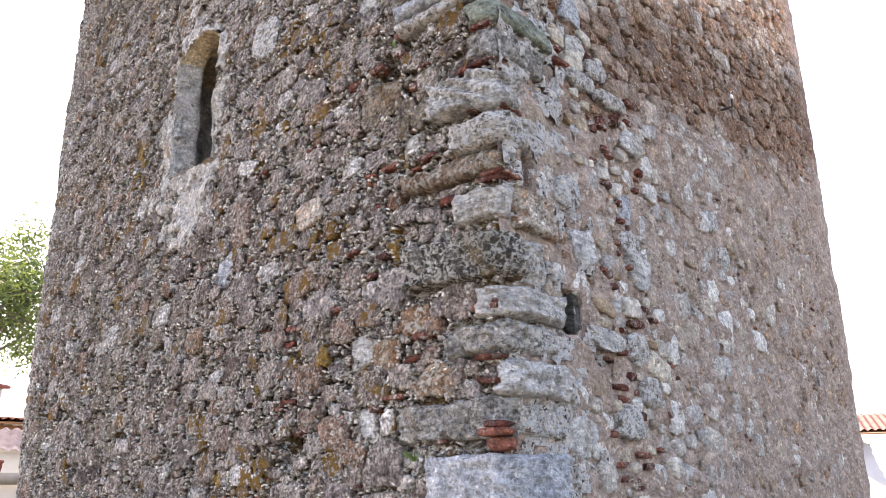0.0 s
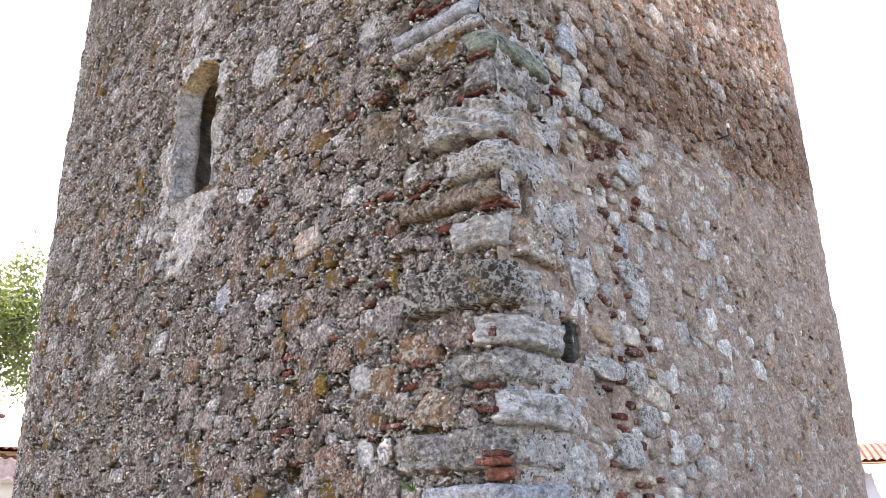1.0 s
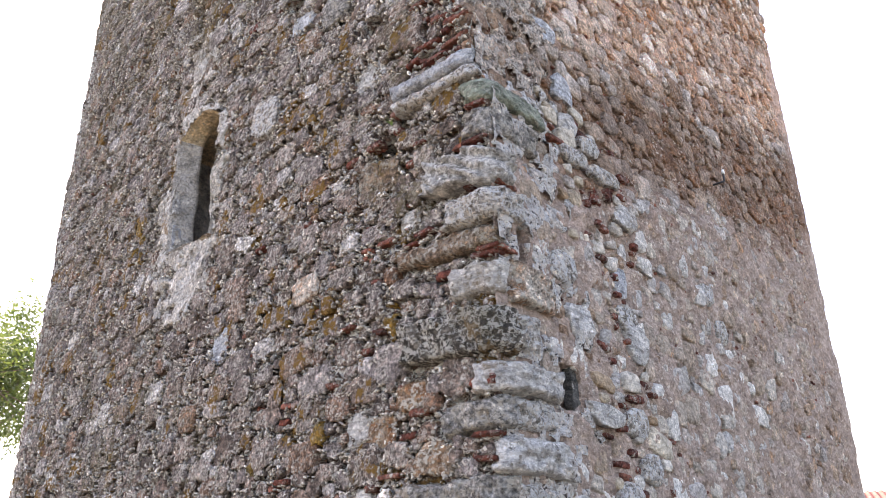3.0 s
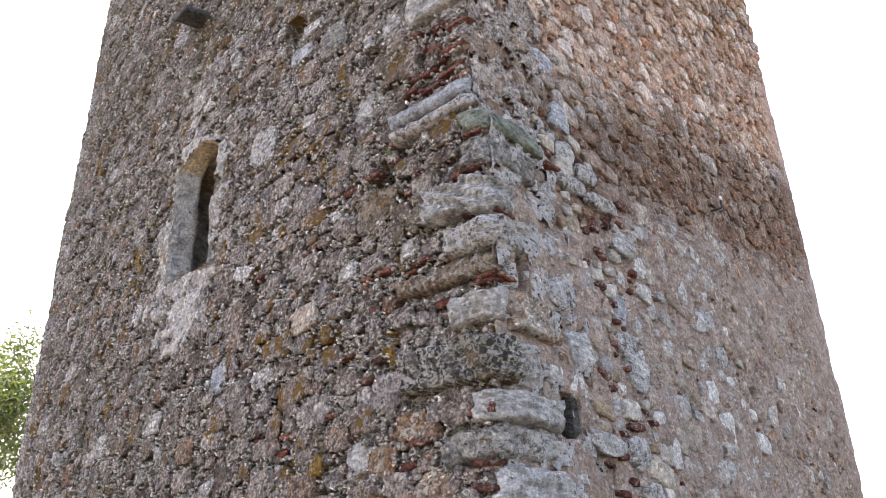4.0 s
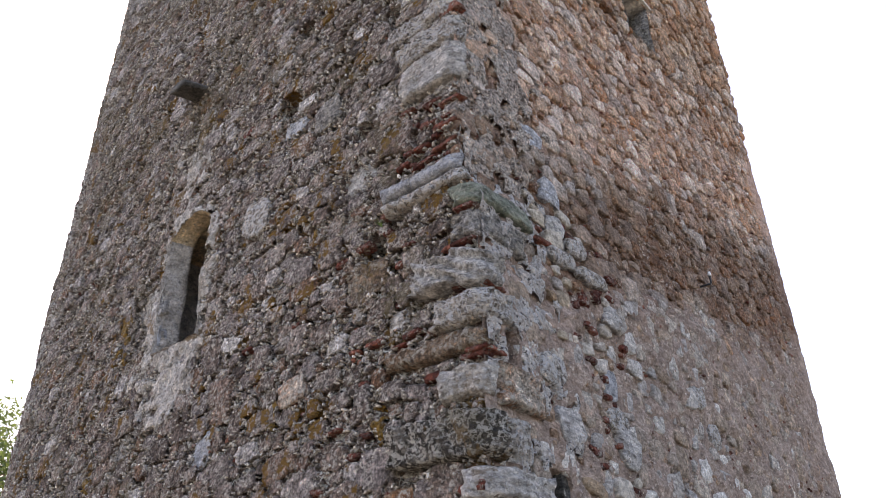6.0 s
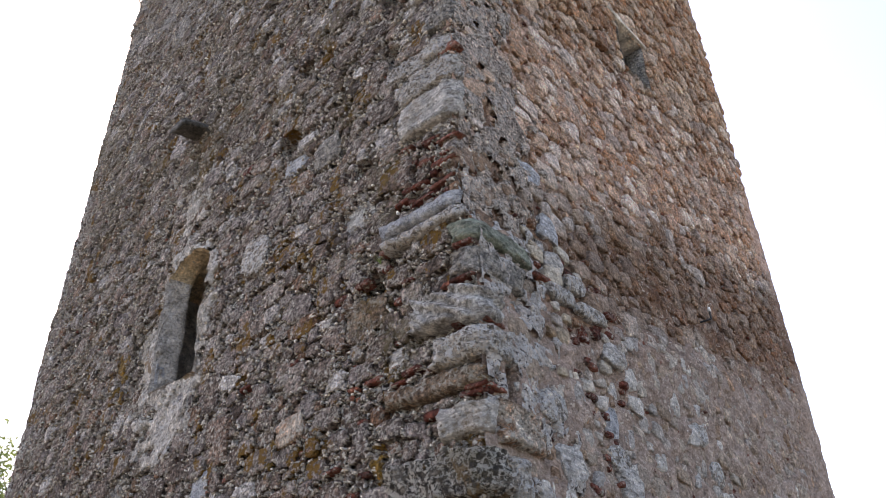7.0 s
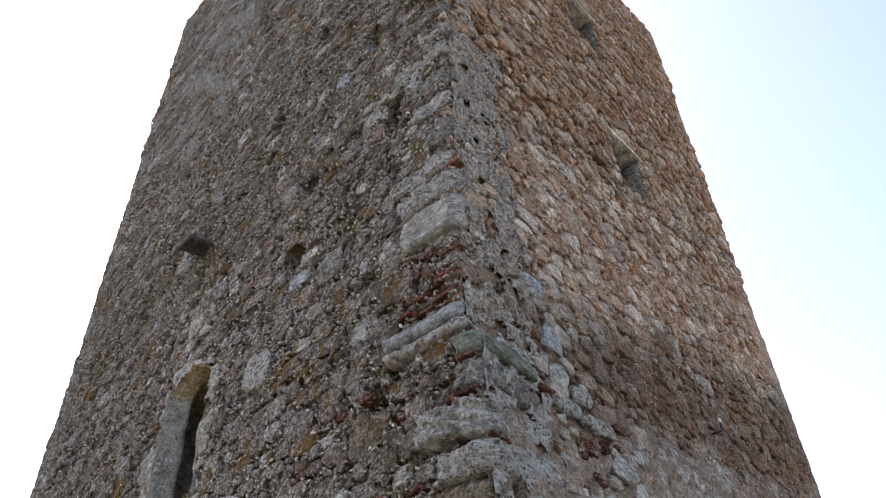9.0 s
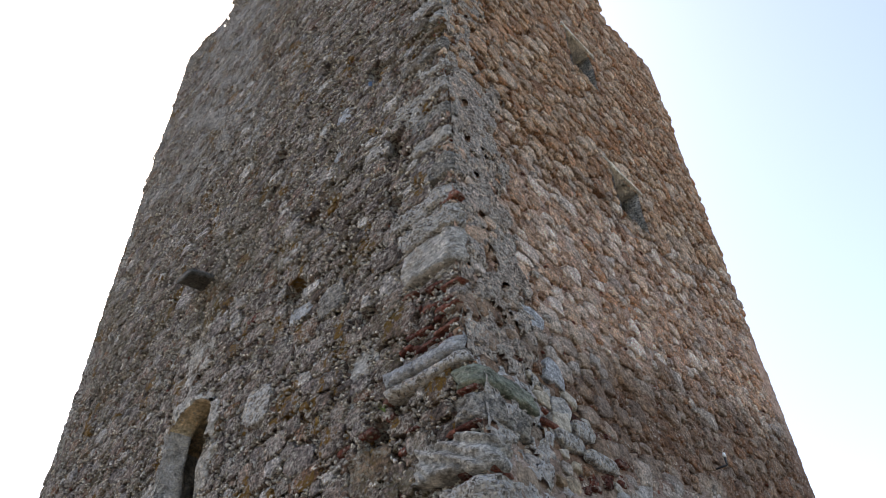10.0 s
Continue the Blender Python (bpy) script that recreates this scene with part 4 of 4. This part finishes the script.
spout()
for u0, u1, z in ((3.3, 4.3, 10.0), (3.08, 4.04, 13.33)):
    e, n = FACES["E"]
    bm = bmesh.new()
    bmesh.ops.create_cube(bm, size=1.0)
    bmesh.ops.subdivide_edges(bm, edges=bm.edges[:], cuts=3, use_grid_fill=True)
    for v in bm.verts:
        q = v.co.copy()
        wob = 0.012 * noise.noise(q * 6 + Vector((u0, z, 0)))
        p = e * ((u0 + u1) / 2 + q.x * (u1 - u0)) + n * (-0.14 - 0.11 + q.y * 0.34 + wob) + Vector((0, 0, z + 0.04 + q.z * 0.075 + wob))
        v.co = p
    part("lintel", bm, M_LINTEL, tower, "flat pale stone lintel over a loophole")


# ---- ground and the street behind ----
def ground():
    bm = bmesh.new()
    bmesh.ops.create_grid(bm, x_segments=60, y_segments=60, size=1.0)
    for v in bm.verts:
        r = max(abs(v.co.x), abs(v.co.y))
        k = 12 * r + 1500 * r ** 6
        v.co = Vector((v.co.x / max(r, 1e-6) * k, v.co.y / max(r, 1e-6) * k, 0.04 * noise.noise(v.co * 9) if r > 0.02 else 0))
    me = bpy.data.meshes.new("ground")
    bm.to_mesh(me)
    bm.free()
    # ground is out of view; its dark colour keeps bounced light off undersides
    me.materials.append(plain("low_bounce_ground", (0.11, 0.1, 0.08), 0.95, 0.3, 1.5, 0.02))
    tagged(new("ground", me), "unseen ground round the tower, dark to limit bounced light", "ground", kind="structure")


ground()
M_WALLWHITE = plain("white_wash", (0.5, 0.51, 0.54), 0.9, 0.06, 2.0)
M_WALLCREAM = plain("cream_wash", (0.66, 0.6, 0.5), 0.9, 0.08, 2.0)
M_TILE = plain("clay_roof_tile", (0.42, 0.18, 0.14), 0.85, 0.3, 3.0)
M_TILE_OLD = plain("faded_roof_tile", (0.56, 0.4, 0.34), 0.85, 0.3, 3.0)
M_WOOD = plain("varnished_brown_boards", (0.26, 0.13, 0.06), 0.6, 0.25, 4.0)
M_CLAY = plain("terracotta", (0.25, 0.06, 0.045), 0.8, 0.2, 6.0)
M_CONC = plain("grey_concrete", (0.36, 0.34, 0.31), 0.9, 0.2, 4.0)


def ray_point(az, dist, z):
    """A place at a bearing from the camera's stand."""
    a = radians(az)
    return Vector((EYE[0] + dist * math.sin(a), EYE[1] + dist * math.cos(a), z))


def box_bm(sx, sy, z0, z1, bevel=0.0):
    bm = bmesh.new()
    bmesh.ops.create_cube(bm, size=1.0)
    for v in bm.verts:
        v.co = Vector((v.co.x * sx, v.co.y * sy, z0 + (v.co.z + 0.5) * (z1 - z0)))
    if bevel:
        bmesh.ops.bevel(bm, geom=bm.edges[:], offset=bevel, segments=2, affect="EDGES")
    return bm


def tile_rows(width, run, rise, z, y0, side):
    """Half-round clay tiles on one slope, as one corrugated sheet with thickness and stepped courses."""
    bm = bmesh.new()
    n, courses, lanes = int(width / 0.19), max(4, int(run / 0.3)), 6
    grid = []
    for c in range(courses * 2):
        t = (c // 2 + (c % 2)) / courses
        lift = 0.03 if c % 2 == 0 else 0.0
        row = []
        for i in range(n * lanes + 1):
            row.append(bm.verts.new((-width / 2 + width * i / (n * lanes), side * (y0 - run * t), z + rise * t + lift + 0.026 * math.sin(2 * math.pi * i / lanes))))
        grid.append(row)
    for a, b in zip(grid, grid[1:]):
        for i in range(len(a) - 1):
            bm.faces.new((a[i], a[i + 1], b[i + 1], b[i]))
    return bm


def house(name, label, at, turn, width, depth, eaves, ridge, wall_mat, over=0.45):
    h = tagged(new(name), label, "house")
    part("wall", box_bm(width, depth, 0, eaves, 0.02), wall_mat, h, "plain rendered wall")
    run = depth / 2 + over
    for s in (1, -1):
        r = part("roof", tile_rows(width + 2 * over, run, ridge - eaves, eaves, run, s), M_TILE, h, "red clay tile roof slope")
        bm = bmesh.new()
        vs = [bm.verts.new((x, y, zz)) for x, y, zz in ((-width / 2 - over, s * run, eaves - 0.1), (width / 2 + over, s * run, eaves - 0.1), (width / 2 + over, 0, ridge - 0.1), (-width / 2 - over, 0, ridge - 0.1))]
        bm.faces.new(vs)
        ex = bmesh.ops.extrude_face_region(bm, geom=bm.faces[:])
        for v in [g for g in ex["geom"] if isinstance(g, bmesh.types.BMVert)]:
            v.co.z += 0.05
        part("eaves_boards", bm, M_WOOD, r, "brown boarded eaves")
    for s in (1, -1):
        bm = bmesh.new()
        x0 = s * (width / 2 - 0.15)
        tri = [(x0, -depth / 2 + 0.02, eaves - 0.01), (x0, depth / 2 - 0.02, eaves - 0.01), (x0, 0, ridge - 0.14)]
        f = bm.faces.new([bm.verts.new(p) for p in tri])
        ex = bmesh.ops.extrude_face_region(bm, geom=[f])
        for v in [g for g in ex["geom"] if isinstance(g, bmesh.types.BMVert)]:
            v.co.x += s * 0.12
        part("gable", bm, wall_mat, h)
    part("fascia", box_bm(width + over, depth + over, eaves - 0.5, eaves - 0.12, 0.02), M_WOOD, h, "brown boarded fascia under the eaves") if over > 0.6 else None
    h.matrix_basis = Matrix.Translation(at) @ Matrix.Rotation(radians(turn), 4, "Z")
    return h


def chimney(at, w, z1):
    c = tagged(new("chimney_stack"), "white plastered chimney stack with a clay tile cap", "chimney")
    part("shaft", box_bm(w, w, 0, z1, 0.02), M_WALLCREAM, c)
    part("cap", box_bm(w + 0.24, w + 0.24, z1, z1 + 0.08, 0.02), M_CLAY, c, "thin red clay cap")
    c.matrix_basis = Matrix.Translation(at)


house("house", "white house with a low red tile roof", ray_point(29.5, 30.0, 0), -20, 9.0, 7.0, 3.2, 3.98, M_WALLWHITE)
house("house", "cream house with a tiled roof and boarded eaves", ray_point(-36.6, 26.0, 0), 40, 7.0, 6.0, 3.5, 3.85, M_WALLCREAM, 0.8)
chimney(ray_point(-35.15, 21.0, 0), 0.75, 4.1)


def lean_to():
    s = tagged(new("shed"), "low cream shed with a clay tile roof", "shed")
    part("wall", box_bm(3.0, 2.0, 0, 2.5, 0.02), M_WALLCREAM, s)
    part("roof", tile_rows(3.4, 1.6, 0.55, 2.52, 1.1, -1), M_TILE_OLD, s, "faded pale red clay tiles")
    s.matrix_basis = Matrix.Translation(ray_point(-34.9, 19.0, 0)) @ Matrix.Rotation(radians(33), 4, "Z")


lean_to()


def yard_wall():
    w = tagged(new("garden_wall"), "low yellowish wall with a grey concrete coping", "wall")
    part("wall", box_bm(4.0, 0.25, 0, 1.82, 0.01), M_WALLCREAM, w)
    part("coping", box_bm(4.1, 0.36, 1.824, 1.985, 0.02), M_CONC, w, "grey concrete coping")
    w.matrix_basis = Matrix.Translation(ray_point(-36.5, 13.5, 0)) @ Matrix.Rotation(radians(36), 4, "Z")


yard_wall()


def pot(at):
    bm = bmesh.new()
    prof = ((0.06, 0.0), (0.075, 0.13), (0.09, 0.13), (0.09, 0.165), (0.075, 0.165), (0.068, 0.04))
    rings = [[bm.verts.new((r * math.cos(a * math.pi / 8), r * math.sin(a * math.pi / 8), z)) for a in range(16)] for r, z in prof]
    for a, b in zip(rings, rings[1:]):
        for j in range(16):
            bm.faces.new((a[j], a[(j + 1) % 16], b[(j + 1) % 16], b[j]))
    bm.faces.new(rings[0]), bm.faces.new(rings[-1])
    p = tagged(new("flower_pot"), "plain red terracotta pot on a garden wall coping", "flower pot", "pots on the garden wall")
    part("body", bm, M_CLAY, p)
    p.matrix_basis = Matrix.Translation(at)
    return p


first = pot(ray_point(-33.45, 13.3, 1.988))
copy_thing(first, Matrix.Translation(ray_point(-34.1, 13.25, 1.988)))


# ---- tree ----
def leaf_material():
    m, t, b = material("olive_green_leaf")
    g = t.nodes.new("ShaderNodeNewGeometry")
    link(t, ramp(t, g.outputs["Random Per Island"], [(0, (0.035, 0.06, 0.015)), (0.5, (0.07, 0.11, 0.03)), (1, (0.13, 0.17, 0.06))]), b.inputs["Base Color"])
    b.inputs["Roughness"].default_value = 0.5
    tr = t.nodes.new("ShaderNodeBsdfTranslucent")
    tr.inputs["Color"].default_value = (0.16, 0.22, 0.05, 1)
    mx = t.nodes.new("ShaderNodeMixShader")
    mx.inputs[0].default_value = 0.3
    link(t, b.outputs[0], mx.inputs[1]), link(t, tr.outputs[0], mx.inputs[2])
    link(t, mx.outputs[0], t.nodes["Material Output"].inputs["Surface"])
    return m


def limb(bm, a, b, r0, r1, n=7):
    axis = (b - a).normalized()
    side = axis.orthogonal().normalized()
    up = axis.cross(side)
    rings = []
    for k in range(4):
        t = k / 3
        c = a.lerp(b, t) + side * 0.05 * math.sin(t * 3.1) * (b - a).length * 0.4
        r = r0 + (r1 - r0) * t
        rings.append([bm.verts.new(c + (side * math.cos(2 * math.pi * j / n) + up * math.sin(2 * math.pi * j / n)) * r) for j in range(n)])
    for p, q in zip(rings, rings[1:]):
        for j in range(n):
            bm.faces.new((p[j], p[(j + 1) % n], q[(j + 1) % n], q[j]))
    bm.faces.new(rings[0]), bm.faces.new(rings[-1])


def tree(at):
    rnd = random.Random(4)
    tr = tagged(new("tree"), "broad tree with loose olive-green foliage", "tree")
    bm = bmesh.new()
    fork = Vector((0, 0, 4.2))
    limb(bm, Vector((0, 0, 0)), fork, 0.24, 0.17)
    tips = []
    for k in range(11):
        a = 2 * math.pi * k / 11 + rnd.random() * 0.4
        r = 1.3 + 1.5 * rnd.random()
        tip = Vector((r * math.cos(a), r * math.sin(a), 4.7 + 3.0 * rnd.random()))
        limb(bm, fork - Vector((0, 0, 0.5 * rnd.random())), tip, 0.08, 0.025, 6)
        for _ in range(5):
            t2 = tip + Vector((rnd.gauss(0, 0.55), rnd.gauss(0, 0.55), rnd.gauss(0.1, 0.5)))
            limb(bm, tip.lerp(fork, 0.2 * rnd.random()), t2, 0.022, 0.008, 4)
            tips.append(t2)
    part("trunk", bm, plain("grey_bark", (0.16, 0.12, 0.09), 0.9, 0.3, 12, 0.01), tr, "grey bark trunk with limbs")
    vs, fs = [], []
    g = np.random.default_rng(12)
    for tip in tips:
        for _ in range(420):
            c = np.array(tip) + g.normal(0, 0.30, 3)
            ax = g.normal(0, 1, 3)
            ax /= np.linalg.norm(ax)
            sd = np.cross(ax, g.normal(0, 1, 3))
            sd /= np.linalg.norm(sd) + 1e-9
            ln, wd = 0.06 + 0.03 * g.random(), 0.028
            o = len(vs)
            vs += [c - ax * ln, c + sd * wd, c + ax * ln, c - sd * wd]
            fs.append((o, o + 1, o + 2, o + 3))
    crown = part("crown", mesh_from("crown", np.array(vs), fs, False), leaf_material(), tr, "loose crown of small leaves")
    crown["kind"] = "stuff"
    tr.matrix_basis = Matrix.Translation(at)


tree(ray_point(-38.0, 21.0, 0))


# ---- small things on the walls ----
M_WEED = plain("fresh_green_blade", (0.1, 0.17, 0.04), 0.6, 0.3, 20.0, 0.001)
M_IRON = plain("blackened_iron", (0.03, 0.03, 0.032), 0.5, 0.3, 20.0, 0.001)
M_RAG = plain("faded_blue_cloth", (0.05, 0.1, 0.2), 0.9, 0.3, 12.0, 0.004)
M_CHINA = plain("white_porcelain", (0.75, 0.75, 0.73), 0.3, 0.05, 12.0, 0.0)


def on_face(face, u, z, d):
    return Vector(world_of(face, [u], [z], [d])[0])


def weed(face, u, z, blades, size):
    rnd = random.Random(int(u * 100))
    root = on_face(face, u, z, 0.0)
    e, n = FACES[face]
    thing = tagged(new("weed"), "small green weed tuft rooted in a wall joint", "weed")
    bm = bmesh.new()
    for _ in range(blades):
        lean = e * rnd.gauss(0, 0.6) + n * (0.4 + 0.5 * rnd.random()) + Vector((0, 0, 0.8 + 0.4 * rnd.random()))
        side = lean.cross(n).normalized() * size * 0.09
        ln = size * (0.6 + 0.6 * rnd.random())
        prev = None
        for k in range(4):
            t = k / 3
            c = lean * ln * t + n * 0.3 * ln * t * t - Vector((0, 0, 0.25 * ln * t * t))
            pair = [bm.verts.new(c + side * (1 - t * 0.9)), bm.verts.new(c - side * (1 - t * 0.9) + n * 0.002)]
            if prev:
                bm.faces.new((prev[0], prev[1], pair[1], pair[0]))
            prev = pair
    part("leaves", bm, M_WEED, thing)
    thing.matrix_basis = Matrix.Translation(root)


weed("W", 0.75, 1.80, 16, 0.09)
weed("W", 0.95, 4.86, 9, 0.05)


def bracket(u, z):
    """An iron hook with a small white insulator."""
    thing = tagged(new("iron_hook"), "small black iron hook with a white porcelain insulator", "hook")
    e, n = FACES["E"]
    bm = bmesh.new()
    limb(bm, -n * 0.08, n * 0.10, 0.012, 0.012, 8)
    limb(bm, n * 0.10, n * 0.10 + Vector((0, 0, 0.09)), 0.011, 0.011, 8)
    part("hook", bm, M_IRON, thing)
    bm = bmesh.new()
    bmesh.ops.create_cone(bm, cap_ends=True, segments=14, radius1=0.022, radius2=0.014, depth=0.05)
    for v in bm.verts:
        v.co = v.co + n * 0.10 + Vector((0, 0, 0.115))
    part("insulator", bm, M_CHINA, thing, "white porcelain insulator")
    thing.matrix_basis = Matrix.Translation(on_face("E", u, z, 0.03))


bracket(4.14, 5.58)


def rag():
    thing = tagged(new("rag"), "scrap of faded blue cloth stuffed in a wall hole", "rag")
    bm = bmesh.new()
    bmesh.ops.create_icosphere(bm, subdivisions=3, radius=0.045)
    for v in bm.verts:
        v.co *= 1 + 0.4 * noise.noise(v.co * 30)
        v.co.z *= 0.7
    part("cloth", bm, M_RAG, thing)
    thing.matrix_basis = Matrix.Translation(on_face("W", 1.3, 9.58, -0.02))


rag()
